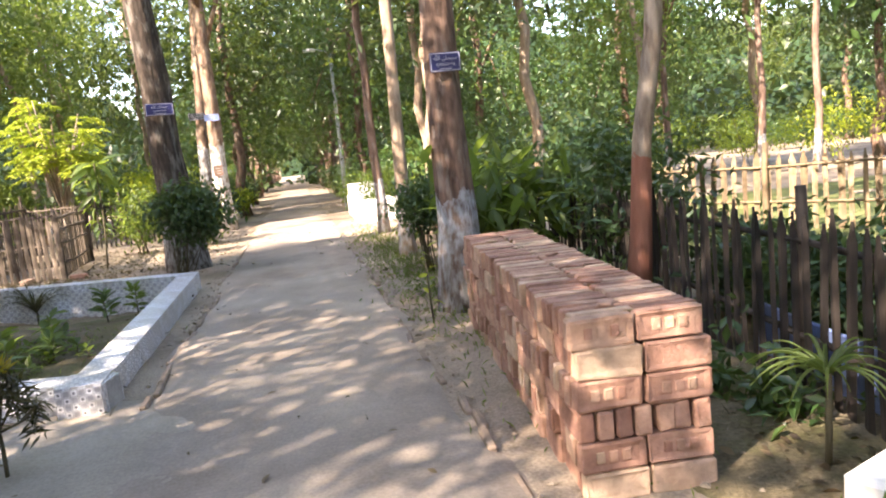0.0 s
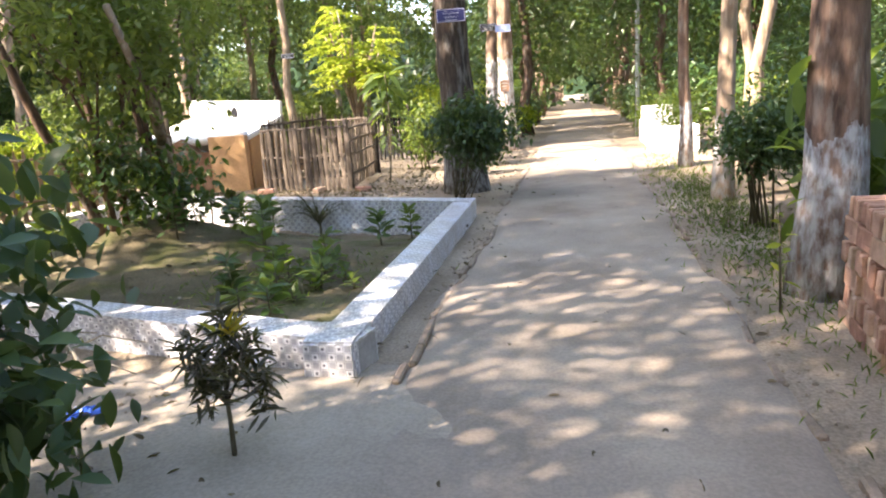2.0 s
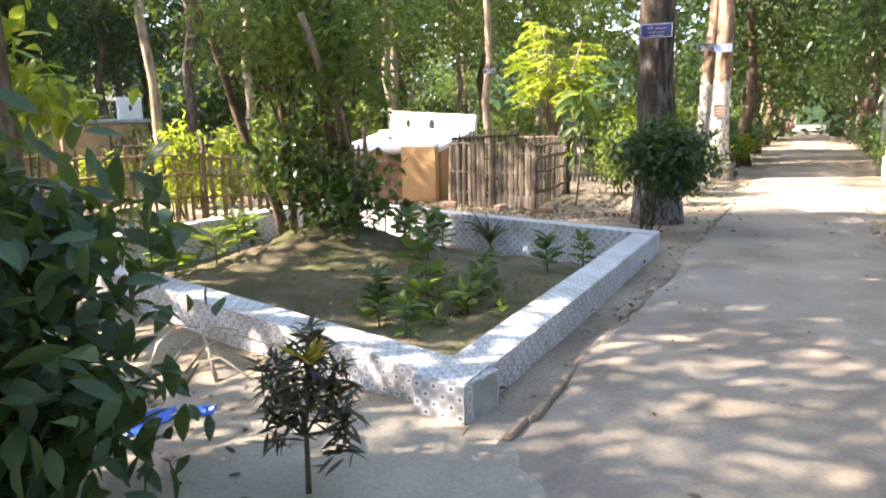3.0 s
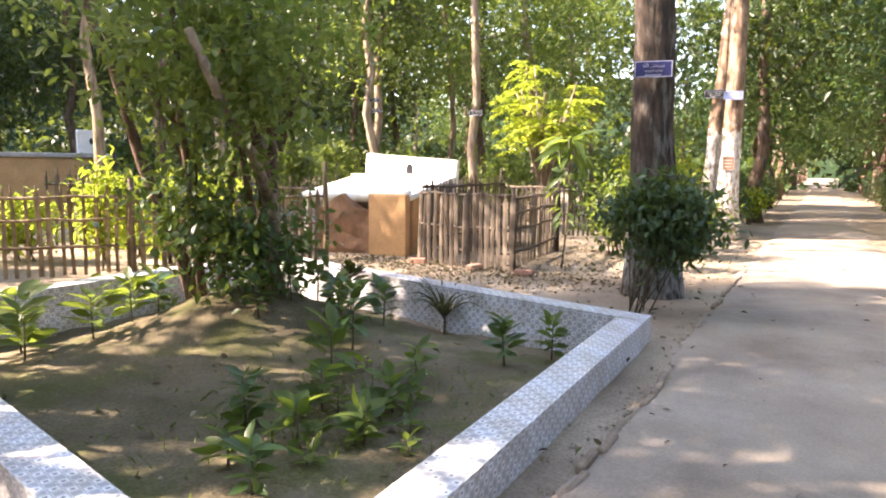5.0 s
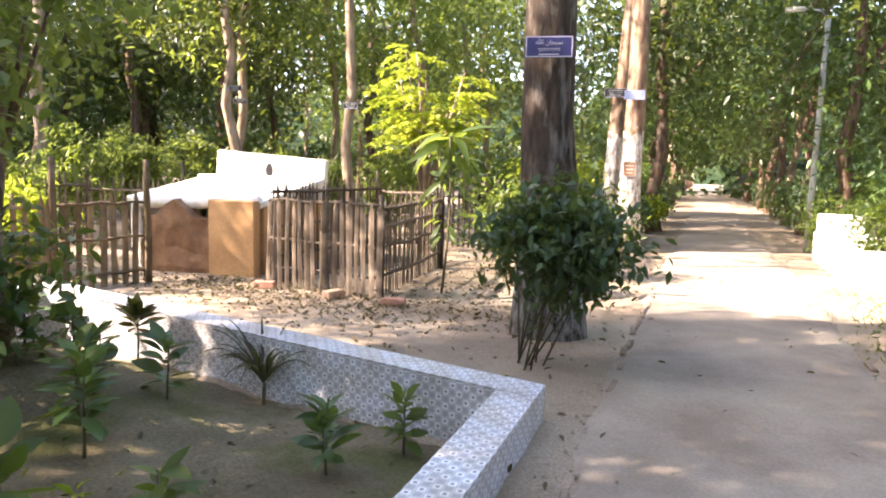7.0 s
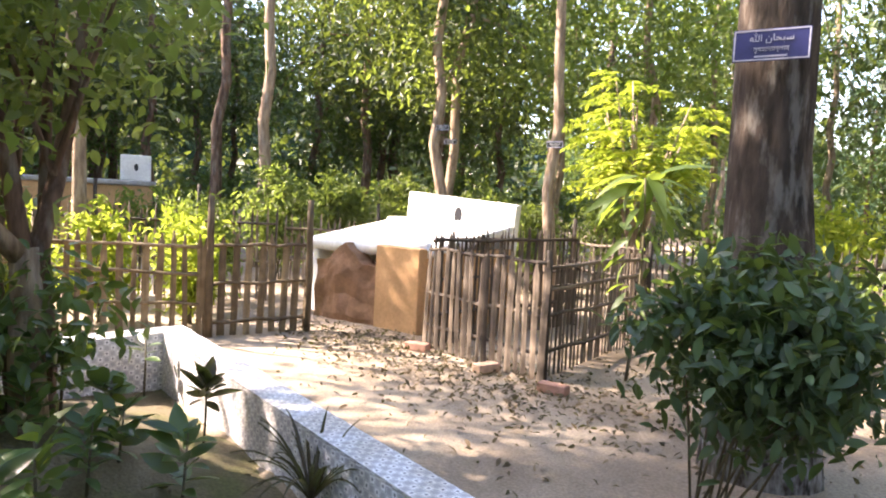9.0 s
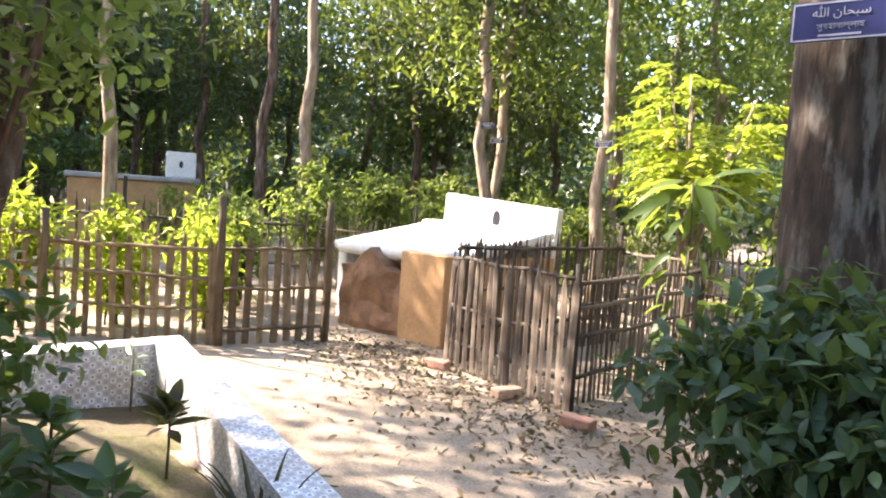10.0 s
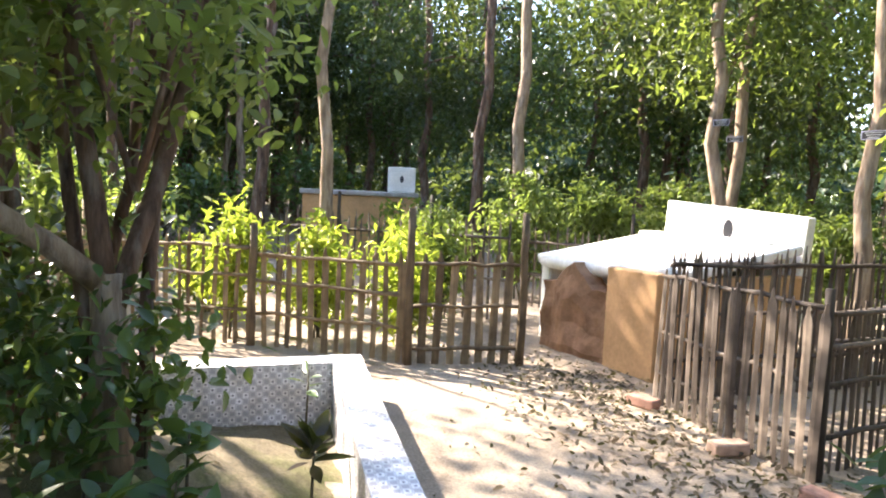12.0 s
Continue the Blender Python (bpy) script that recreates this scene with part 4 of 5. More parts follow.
corner.matrix_basis = pose(-1.205, 3.435, 0.0)


# soil inside the plot
def plot_soil():
    us, vs = np.linspace(0, 1, 60), np.linspace(0, 1, 50)
    me = sheet("soil", us, vs, lambda U, V: 0 * U, HUMUS)
    co = np.empty(len(me.vertices) * 3)
    me.vertices.foreach_get("co", co)
    co = co.reshape(-1, 3)
    u, v = co[:, :1].copy(), co[:, 1:2].copy()
    a, b, c, d = [np.array(p) for p in (PLOT[0], PLOT[3], PLOT[2], PLOT[1])]
    inset = np.array([0.5 * (a + b + c + d)]) / 2
    q = (1 - v) * ((1 - u) * a + u * b) + v * ((1 - u) * d + u * c)
    q = inset + (q - inset) * 0.97
    x, y = q[:, 0], q[:, 1]
    q[:, 2] = ground_z(x, y) + waves(x * 1.6, y * 1.4, 1.6) + 0.01
    me.vertices.foreach_set("co", q.ravel())
    me.update()
    return me


tagged(new("plot_ground", plot_soil()), "dark garden soil with a mound inside the tiled wall", "soil", kind="structure")


# ---- brick stack ----
BL, BW, BH = 0.26, 0.076, 0.118


def brick_mesh(frog, seed=0):
    rr = random.Random(seed)
    bm = bmesh.new()
    bmesh.ops.create_cube(bm, size=1)
    for v in bm.verts:
        v.co = Vector((v.co.x * (BL - 0.010), v.co.y * (BW - 0.010), (v.co.z + 0.5) * (BH - 0.007)))
    if frog:
        f = min(bm.faces, key=lambda g: g.calc_center_median().y)
        bmesh.ops.inset_individual(bm, faces=[f], thickness=0.026, depth=0.0)
        bmesh.ops.translate(bm, verts=f.verts[:], vec=(0, 0.010, 0))
    bmesh.ops.bevel(bm, geom=[e for e in bm.edges if e.calc_length() > 0.06], offset=0.008, segments=1, affect="EDGES")
    for v in bm.verts:
        v.co += Vector((rr.uniform(-1, 1), rr.uniform(-1, 1), rr.uniform(-1, 1))) * 0.0034
    me = bpy.data.meshes.new("brick")
    bm.to_mesh(me)
    bm.free()
    me.materials.append(BRICK)
    return me


stack = thing("brick_stack", "long stack of loose red fired bricks laid on edge", "bricks", (1.60, 1.19, -0.03), -6.0)
ROWS_N, NY, N2 = 6, 38, 11
DEPTH = NY * BW
BRICKS = [brick_mesh(i < 4, i) for i in range(6)]
rest = []


MARK = box_mesh("raised_mark", 0.032, 0.012, 0.042, BRICK, 0.002)


def lay(m, seen, mark=False):
    m = m @ pose(R.uniform(-0.007, 0.007), R.uniform(-0.003, 0.003), R.uniform(-0.003, 0.004), R.uniform(-1.4, 1.4), R.uniform(-0.6, 0.6), R.uniform(-2.6, 2.6))
    if seen:
        br = part("brick", R.choice(BRICKS[:4] if mark else BRICKS), stack, m)
        for k in range(3 if mark else 0):
            part("raised_mark", MARK, br, pose((k - 1) * 0.05, -(BW - 0.007) / 2 + 0.012, 0.036))
    else:
        rest.append(m)


for row in range(ROWS_N):
    z = row * BH
    jitter = R.uniform(-0.006, 0.006)
    if (ROWS_N - 1 - row) % 2 == 0:
        for j in range(NY):
            for i in range(2):
                x = -BL * 1.5 + i * BL + jitter
                shove = R.uniform(-0.02, 0.012)
                m = pose(x + shove, (j + 0.5) * BW, z)
                lay(m, i == 0 or row == ROWS_N - 1 or j == 0, j == 0)
    else:
        ends = row != 2
        for i in range(2 if ends else 0):
            lay(pose(-BL * 1.5 + i * BL + jitter, 0.5 * BW, z), True)
        for j in range(N2):
            for i in range(7):
                x = -BL * 2 + (i + 0.5) * BW * 0.975 + jitter
                m = pose(x + R.uniform(-0.01, 0.01), (j + 0.5) * BL + 0.01 + ends * BW, z, 0, 0, 90 if i else -90)
                lay(m, i == 0 or (j == 0 and not ends))
chunks = []
box = [(x, y, z) for z in (0, BH - 0.004) for y in (-BW / 2 + 0.002, BW / 2 - 0.002) for x in (-BL / 2 + 0.002, BL / 2 - 0.002)]
bf = [(0, 2, 3, 1), (4, 5, 7, 6), (0, 1, 5, 4), (2, 6, 7, 3), (0, 4, 6, 2), (1, 3, 7, 5)]
for m in rest:
    chunks.append(([m @ Vector(p) for p in box], bf))
inner = part("inner_bricks", mesh_of("inner_bricks", *join_data(chunks), BRICK), stack)
inner["kind"] = "stuff"
# loose bits on top
for k in range(6):
    lo = tagged(new("brick_shard", box_mesh("brick_shard", R.uniform(0.05, 0.11), R.uniform(0.03, 0.06), 0.012, BRICK, 0.004)), "chip of red brick lying on the brick stack", "brick chip", "brick chips")
    lo.matrix_basis = pose(1.33 + 0.04 * k + R.uniform(-0.15, 0.15), 1.4 + 0.42 * k, ROWS_N * BH - 0.034, 0, 0, R.uniform(0, 180))


# ---- brick kerbs set in the earth ----
def kerb(x, y0, y1, name):
    t = thing(name, "line of old bricks sunk on edge into the earth", "kerb", kind="structure")
    me = box_mesh("kerb_brick", 0.045, 0.235, 0.12, KERB, 0.01)
    y = y0
    while y < y1:
        if R.random() > 0.3:
            part("brick", me, t, pose(x + 0.03 * math.sin(1.1 * y) + R.uniform(-0.012, 0.012), y, -0.113 + R.uniform(-0.012, 0.01), R.uniform(-3, 3), R.uniform(-6, 6), R.uniform(-5, 5)))
        y += 0.245
    return t


kerb(-0.82, 3.3, 12.5, "kerb_left")
kerb(0.9, 0.2, 11.0, "kerb_right")


# ---- bamboo fences ----
def picket_mesh(h, w, material, seed):
    """A split lath with a cut point, slightly bent, with a node or two."""
    rr = random.Random(seed)
    verts, faces = [], []
    levels = [0, 0.25, 0.5, 0.75, 0.9, 0.94, 1.0]
    bend = rr.uniform(-0.012, 0.012)
    for i, l in enumerate(levels):
        k = w * (0.5 if l < 0.91 else 0.3 if l < 0.95 else 0.14) * rr.uniform(0.9, 1.1)
        x = bend * math.sin(l * 3) + rr.uniform(-0.003, 0.003)
        for dx, dy in ((-k, 0.0), (0, -0.008), (k, 0.0), (0, 0.007)):
            verts.append((x + dx, dy, l * h))
        if i:
            o = 4 * (i - 1)
            for s in range(4):
                q = (s + 1) % 4
                faces.append((o + s, o + q, o + 4 + q, o + 4 + s))
    faces.append((3, 2, 1, 0))
    o = 4 * (len(levels) - 1)
    faces.append((o, o + 1, o + 2, o + 3))
    return mesh_of("picket", verts, faces, material)


def fence(label, a, b, h, material, gap=0.072, w=0.032, rails=(0.25, 0.55, 0.85), posts=(0.0, 1.0), post_h=1.15, sag=0.05, seed=0, both=True, name="bamboo_fence"):
    rr = random.Random(seed)
    a, b = Vector((*a, 0)), Vector((*b, 0))
    d = b - a
    L = d.length
    ang = math.degrees(math.atan2(d.y, d.x))
    z0 = gz((a.x + b.x) / 2, (a.y + b.y) / 2)
    t = thing(name, label, "fence", (a.x, a.y, z0), ang)
    kinds_p = [picket_mesh(h, w * rr.uniform(0.8, 1.25), material, seed * 10 + i) for i in range(5)]
    n = max(2, int(L / gap))
    for i in range(n + 1):
        x = L * i / n + rr.uniform(-0.012, 0.012)
        part("picket", rr.choice(kinds_p), t, pose(x, rr.choice((-0.022, -0.02)), -0.03 + rr.uniform(-sag, sag) * 0.5, rr.uniform(-1.2, 1.2), rr.uniform(-1.7, 1.7), rr.uniform(-10, 10)) @ Matrix.Diagonal((1, 1, rr.uniform(0.96, 1.03), 1)))
    for k in rails:
        for off in ((0.0,) if rr.random() < 0.4 or not both else (0.0, -0.036)):
            pts = [(L * s / 6, off + rr.uniform(-0.002, 0.002), k * h + rr.uniform(-0.015, 0.015)) for s in range(7)]
            part("rail", tube("rail", pts, [0.017] * 7, material, 6, 0.1, seed), t)
    for k in posts:
        pts = [(L * k + rr.uniform(-0.01, 0.01), 0.02, -0.1 + (post_h * h + 0.1) * s / 4) for s in range(5)]
        part("post", tube("post", pts, [0.042, 0.04, 0.039, 0.037, 0.034] if material == BAMBOO_TAN else [0.03, 0.029, 0.028, 0.027, 0.025], BAMBOO_POST_SHADED if material == BAMBOO else material, 9, 0.08, seed), t)
    return t


FC, FL, FR, FB = (-3.48, 10.45), (-4.98, 10.62), (-3.75, 12.9), (-4.85, 13.15)
fence("weathered bamboo picket fence around a grave enclosure", FL, FC, 1.06, BAMBOO, 0.09, 0.063, (0.2, 0.5, 0.92), (1.0,), 1.02, seed=1, both=False)
fence("weathered bamboo picket fence around a grave enclosure", (FR[0], FR[1]), (FC[0] - 0.02, FC[1] + 0.06), 1.04, BAMBOO, 0.08, 0.046, (0.2, 0.5, 0.72, 0.9), (0.0,), 1.08, seed=2)
fence("weathered bamboo picket fence around a grave enclosure", (FL[0], FL[1] + 0.05), FB, 1.2, BAMBOO, 0.056, 0.04, (0.25, 0.55, 0.88), (1.0,), 1.1, seed=3)
fence("weathered bamboo picket fence around a grave enclosure", FB, FR, 1.15, BAMBOO, 0.085, 0.032, (0.3, 0.6, 0.88), (), seed=4)
fence("bamboo picket gate standing open beside a tomb", (-6.32, 10.15), (-6.55, 9.12), 1.02, BAMBOO_TAN, 0.125, 0.062, (0.12, 0.5, 0.88), (0.0, 1.0), 1.36, seed=5, name="bamboo_gate")
fence("tall bamboo picket fence behind the tiled plot", (-6.6, 9.05), (-7.6, 7.9), 1.02, BAMBOO_TAN, 0.122, 0.062, (0.3, 0.6, 0.85), (1.0,), 1.15, seed=6)
fence("tall bamboo picket fence behind the tiled plot", (-7.62, 7.85), (-8.5, 6.4), 1.1, BAMBOO_TAN, 0.12, 0.05, (0.3, 0.6, 0.85), (1.0,), 1.2, seed=7)
fence("tall bamboo picket fence behind the tiled plot", (-8.52, 6.35), (-9.2, 4.0), 1.15, BAMBOO_TAN, 0.12, 0.05, (0.3, 0.6, 0.85), (1.0,), 1.15, seed=8)
fence("tall bamboo picket fence behind the tiled plot", (-9.22, 3.95), (-9.4, 1.6), 1.15, BAMBOO_TAN, 0.125, 0.05, (0.3, 0.6, 0.85), (1.0,), 1.15, seed=9)
fence("low bamboo fence in front of the bushes", (-8.2, 11.0), (-10.6, 8.6), 1.25, BAMBOO, 0.11, 0.034, (0.4, 0.8), (0.3, 0.7), 1.2, seed=10)
fence("low bamboo fence in front of the bushes", (-7.2, 13.9), (-9.3, 11.9), 1.15, BAMBOO, 0.11, 0.034, (0.4, 0.8), (0.5,), 1.2, seed=11)
fence("dark bamboo fence across a side plot", (-5.6, 15.6), (-1.95, 15.9), 1.1, BAMBOO_DARK, 0.1, 0.045, (0.35, 0.8), (0.5,), 1.1, seed=12)
fence("blackened bamboo picket fence behind the brick stack", (2.75, 3.6), (2.2, 0.0), 0.9, BAMBOO_DARK, 0.1, 0.07, (0.3, 0.8), (0.5, 1.0), 1.1, seed=13, both=False)
fence("blackened bamboo picket fence behind the brick stack", (2.6, 7.4), (2.77, 3.65), 0.9, BAMBOO_DARK, 0.075, 0.055, (0.3, 0.8), (0.6,), 1.1, seed=14, both=False)


fence("pale bamboo picket fence at the edge of a lawn", (7.5, 3.9), (4.8, 7.5), 0.95, BAMBOO_TAN, 0.125, 0.06, (0.35, 0.8), (0.0, 0.33, 0.66, 1.0), 1.1, seed=15, both=False)

# ---- tombs ----
def tomb():
    t = thing("tomb", "white-plastered tomb with brown and tan front walls", "tomb", (-6.62, 11.9, 0.0), 3)
    # walls: sides, front in two pieces with a broken gap
    part("side_wall", box_mesh("side_wall", 0.16, 1.66, 0.93, PLASTER, 0.015), t, pose(-0.83, 0.03, -0.05))
    part("side_wall", box_mesh("side_wall", 0.16, 1.62, 0.93, TAN, 0.015), t, pose(1.05, 0.05, -0.05))
    front = bmesh.new()
    bmesh.ops.create_grid(front, x_segments=14, y_segments=8, size=0.5)
    rr = np.random.RandomState(3)
    prof = rr.uniform(-0.03, 0.03, 40)
    for v in front.verts:
        x, z = v.co.x, v.co.y + 0.5
        v.co = Vector((x * 1.0, 0.10 * max(0.0, x) - 0.03, z * (0.72 + 0.7 * prof[int((x + 0.5) * 14)] + 0.27 * max(0, 1 - abs(x + 0.02) / 0.3))))
    r = bmesh.ops.extrude_face_region(front, geom=front.faces[:])
    for v in [g for g in r["geom"] if isinstance(g, bmesh.types.BMVert)]:
        v.co.y += 0.22
    for v in front.verts:
        v.co += Vector((noise.noise(v.co * 5), noise.noise(v.co * 4 + Vector((7, 0, 0))) * 2.2, 0)) * 0.03
    bmesh.ops.recalc_face_normals(front, faces=front.faces[:])
    me = bpy.data.meshes.new("front_wall")
    front.to_mesh(me)
    front.free()
    me.materials.append(MUD)
    part("front_wall", me, t, pose(0.0, -1.02, -0.05), "rough brown mud front wall")
    part("front_wall", box_mesh("front_wall", 0.66, 0.14, 0.97, TAN, 0.012), t, pose(0.81, -0.95, -0.05), "smooth tan plastered front wall")
    part("inner_wall", box_mesh("inner_wall", 1.3, 0.08, 0.94, PLASTER, 0.012), t, pose(-0.16, -0.5, -0.05), "pale plastered wall behind the mud")
    part("inner_fill", box_mesh("inner_fill", 1.46, 1.2, 0.62, MUD, 0.02), t, pose(0, 0.1, -0.05), "earth fill inside the tomb")
    # top: sloping white slab with a thick rounded rim
    part("slab", box_mesh("slab", 2.06, 1.70, 0.10, PLASTER, 0.035, 0, 3), t, pose(0.11, -0.02, 0.95, 9.5))
    part("rim", tube("rim", [(-0.84, -0.8, 0.84), (-0.4, -0.83, 0.85), (0.1, -0.84, 0.86), (1.1, -0.82, 0.90)], [0.07, 0.085, 0.085, 0.08], PLASTER, 10, 0.05), t)
    part("step", box_mesh("step", 1.8, 0.3, 0.16, PLASTER, 0.03, 0, 2), t, pose(0, 0.72, 1.04))
    return t


tomb()


def headstone(label, w, h, th, x, y, z, rz, crest, tilt=0):
    t = thing("headstone", label, "headstone", (x, y, z), rz)
    t.matrix_basis = pose(x, y, z, 0, tilt, rz)
    slab = part("slab", box_mesh("slab", w, th, h, PLASTER, 0.02, 0, 2), t)
    pts = [(crest * 0.55 * math.cos(a), -th / 2 - 0.006, (h * 0.52 if h < 1 else h - 0.24) + crest * math.sin(a)) for a in np.linspace(0, 2 * math.pi, 18)[:-1]]
    v = pts + [(p[0], p[1] + 0.01, p[2]) for p in pts]
    k = len(pts)
    f = [tuple(range(k))] + [(i, (i + 1) % k, k + (i + 1) % k, k + i) for i in range(k)]
    part("emblem", mesh_of("emblem", v, f, BLACK), slab, None, "small dark oval emblem")
    return t


headstone("broad white-plastered headstone behind the tomb", 1.84, 1.60, 0.13, -6.62, 12.86, -0.08, 4.5, 0.115, 4)
hb = thing("tomb", "long low plastered tomb at the edge of the wood", "tomb", (-14.3, 10.85, gz(-14.3, 10.85)), 74)
part("body", box_mesh("body", 2.2, 1.0, 1.22, TAN, 0.02), hb, pose(0, 0, 0))
part("rim", box_mesh("rim", 2.32, 1.1, 0.1, CEMENT, 0.02), hb, pose(0, 0, 1.22))
headstone("small white headstone standing on a far tomb", 0.55, 0.5, 0.12, -13.9, 11.6, gz(-14.3, 10.85) + 1.32, 74, 0.07)
w = thing("low_wall", "white-plastered low grave wall beside the path", "wall", (2.05, 15.6, 0))
part("front", box_mesh("front", 0.16, 3.4, 0.5, PLASTER, 0.015), w, pose(-0.52, 0, -0.03))
part("end", box_mesh("end", 0.5, 0.16, 0.5, PLASTER, 0.015), w, pose(-0.19, -1.62, -0.03))
part("end", box_mesh("end", 0.7, 0.2, 0.8, PLASTER, 0.015), w, pose(-0.19, 1.80, -0.03))
part("back", box_mesh("back", 0.16, 3.4, 0.5, PLASTER, 0.015), w, pose(0.14, 0, -0.03))

# ---- signs on the trees ----


def text_mesh(body, size, material):
    cu = bpy.data.curves.new("writing", "FONT")
    cu.body, cu.size, cu.align_x, cu.align_y, cu.extrude = body, size, "CENTER", "CENTER", 0.0015
    ob = bpy.data.objects.new("writing", cu)
    scene.collection.objects.link(ob)
    me = bpy.data.meshes.new_from_object(ob.evaluated_get(bpy.context.evaluated_depsgraph_get()))
    bpy.data.objects.remove(ob)
    me.materials.clear()
    me.materials.append(material)
    return me


ARABIC = "\ufdf2 \ufee5\ufe8e\ufea4\ufe92\ufeb3"
BANGLA = "\u09b8\u09c1\u09ac\u09b9\u09be\u09a8\u09be\u09b2\u09cd\u09b2\u09be\u09b9"


def sign(label, w, h, x, y, z, rz, material=BLUE, words=True, tilt=0):
    t = thing("tree_sign", label, "sign", (x, y, z), rz)
    t0, t = t, part("plate", box_mesh("plate", w, 0.006, h, material, 0.002, -h / 2), t)
    for dx, dz, sx, sz in ((0, h / 2 - 0.008, w - 0.01, 0.007), (0, -h / 2 + 0.008, w - 0.01, 0.007), (w / 2 - 0.008, 0, 0.007, h - 0.01), (-w / 2 + 0.008, 0, 0.007, h - 0.01)):
        part("border", box_mesh("border", sx, 0.004, sz, SIGN_WHITE, 0, -sz / 2), t, pose(dx * math.cos(radians(tilt)), -0.004, dz))
    if words:
        part("writing", text_mesh(ARABIC, h * 0.3, SIGN_WHITE), t, pose(0, -0.006, h * 0.2, 90))
        part("writing", text_mesh(BANGLA, h * 0.2, SIGN_WHITE), t, pose(0, -0.006, -h * 0.14, 90))
        part("line", box_mesh("line", w * 0.42, 0.003, h * 0.05, SIGN_WHITE, 0, 0), t, pose(0, -0.005, -h * 0.38))
    else:
        for k in range(3):
            part("line", box_mesh("line", w * (0.7 - 0.12 * k), 0.003, h * 0.07, STEEL, 0, 0), t, pose(0, -0.005, h * (0.2 - 0.24 * k)))
    return t0


sign("small blue enamel sign with white writing nailed on a tree", 0.25, 0.15, 1.47, 4.425, 2.02, 0)
sign("small blue enamel sign with white writing nailed on a tree", 0.37, 0.165, -1.55, 9.44, 2.33, 10)
sign("dark sign board nailed on a forked tree", 0.4, 0.16, -1.95, 16.72, 2.8, 5, BLACK, False)
sign("pale blue sign board nailed on a limewashed tree", 0.34, 0.16, -1.58, 16.36, 2.72, 5, GREY_BLUE, False)
sign("small dark framed notice on a limewashed tree", 0.22, 0.26, -1.6, 16.38, 1.45, 8, MUD, False)
sign("small dark sign board nailed on a woodland tree", 0.26, 0.1, -5.8, 14.0, 2.35, 10, BLACK, False)
sign("small dark sign board nailed on a woodland tree", 0.26, 0.1, -8.5, 14.56, 2.75, 15, BLACK, False)
sign("small dark sign board nailed on a woodland tree", 0.26, 0.1, -9.0, 15.35, 2.6, 25, BLACK, False)

# ---- street lamp ----
lamp = thing("street_lamp", "slim steel lamp post with small lamp head", "street lamp", (1.5, 18.4, 0))
part("pole", tube("pole", [(0, 0, -0.1), (0.01, 0, 1.5), (0.02, 0, 3.0), (0.03, 0, 4.3)], [0.06, 0.055, 0.05, 0.045], STEEL, 12), lamp)
arm = part("arm", tube("arm", [(0.03, 0, 4.25), (-0.1, 0, 4.4), (-0.4, 0, 4.45)], [0.025, 0.022, 0.02], STEEL, 8), lamp)
part("lamp_head", box_mesh("lamp_head", 0.34, 0.13, 0.08, STEEL_LIGHT, 0.03, 0, 2), arm, pose(-0.52, 0, 4.4))


# ---- small plants ----
def croton(x, y, h, w, seed, n=150, trunk=0.25, gold=True):
    rs = np.random.RandomState(seed)
    t = thing("croton", "croton with narrow dark wine leaves on a bare stem" if gold else "young croton with dark strap leaves", "plant", (x, y, gz(x, y)))
    part("stem", tube("stem", [(0, 0, -0.05), (0.005, 0, trunk * 0.6), (0, 0.005, h * 0.6)], [0.011, 0.010, 0.006], STEM, 7), t)
    heads = []
    for k in range(7):
        a = k * 2.4
        p = Vector((math.cos(a) * w * (0.36 - 0.03 * k), math.sin(a) * w * (0.36 - 0.03 * k), trunk + (h - trunk) * (0.12 + 0.12 * k)))
        part("branch", tube("branch", [(0, 0, trunk * 0.9), p], [0.007, 0.004], STEM, 5), t)
        heads.append(p)
    P, A = [], []
    for p in heads:
        for k in range(n // 7):
            a, e = rs.uniform(0, 6.28), rs.uniform(-0.5, 0.9)
            P.append(p + Vector((rs.uniform(-0.03, 0.03), rs.uniform(-0.03, 0.03), rs.uniform(-0.1, 0.08))))
            A.append((math.cos(a) * math.cos(e), math.sin(a) * math.cos(e), math.sin(e)))
    part("foliage", fine_leaf_mesh("foliage", P, w * 0.2, LEAF_WINE, rs, 0.17, 0.05, A), t)
    if gold:
        q = heads[-2]
        part("young_leaves", leaf_mesh("young_leaves", [q + Vector((rs.uniform(-0.03, 0.03), rs.uniform(-0.03, 0.03), 0.05)) for _ in range(12)], w * 0.19, LEAF_GOLD, rs, 0.2, 0.0, [(rs.uniform(-0.6, 1.0), rs.uniform(-0.6, 0.6), 0.7) for _ in range(12)]), t, None, "golden young leaves")
    return t


croton(-1.325, 2.52, 0.56, 0.46, 301, 620)


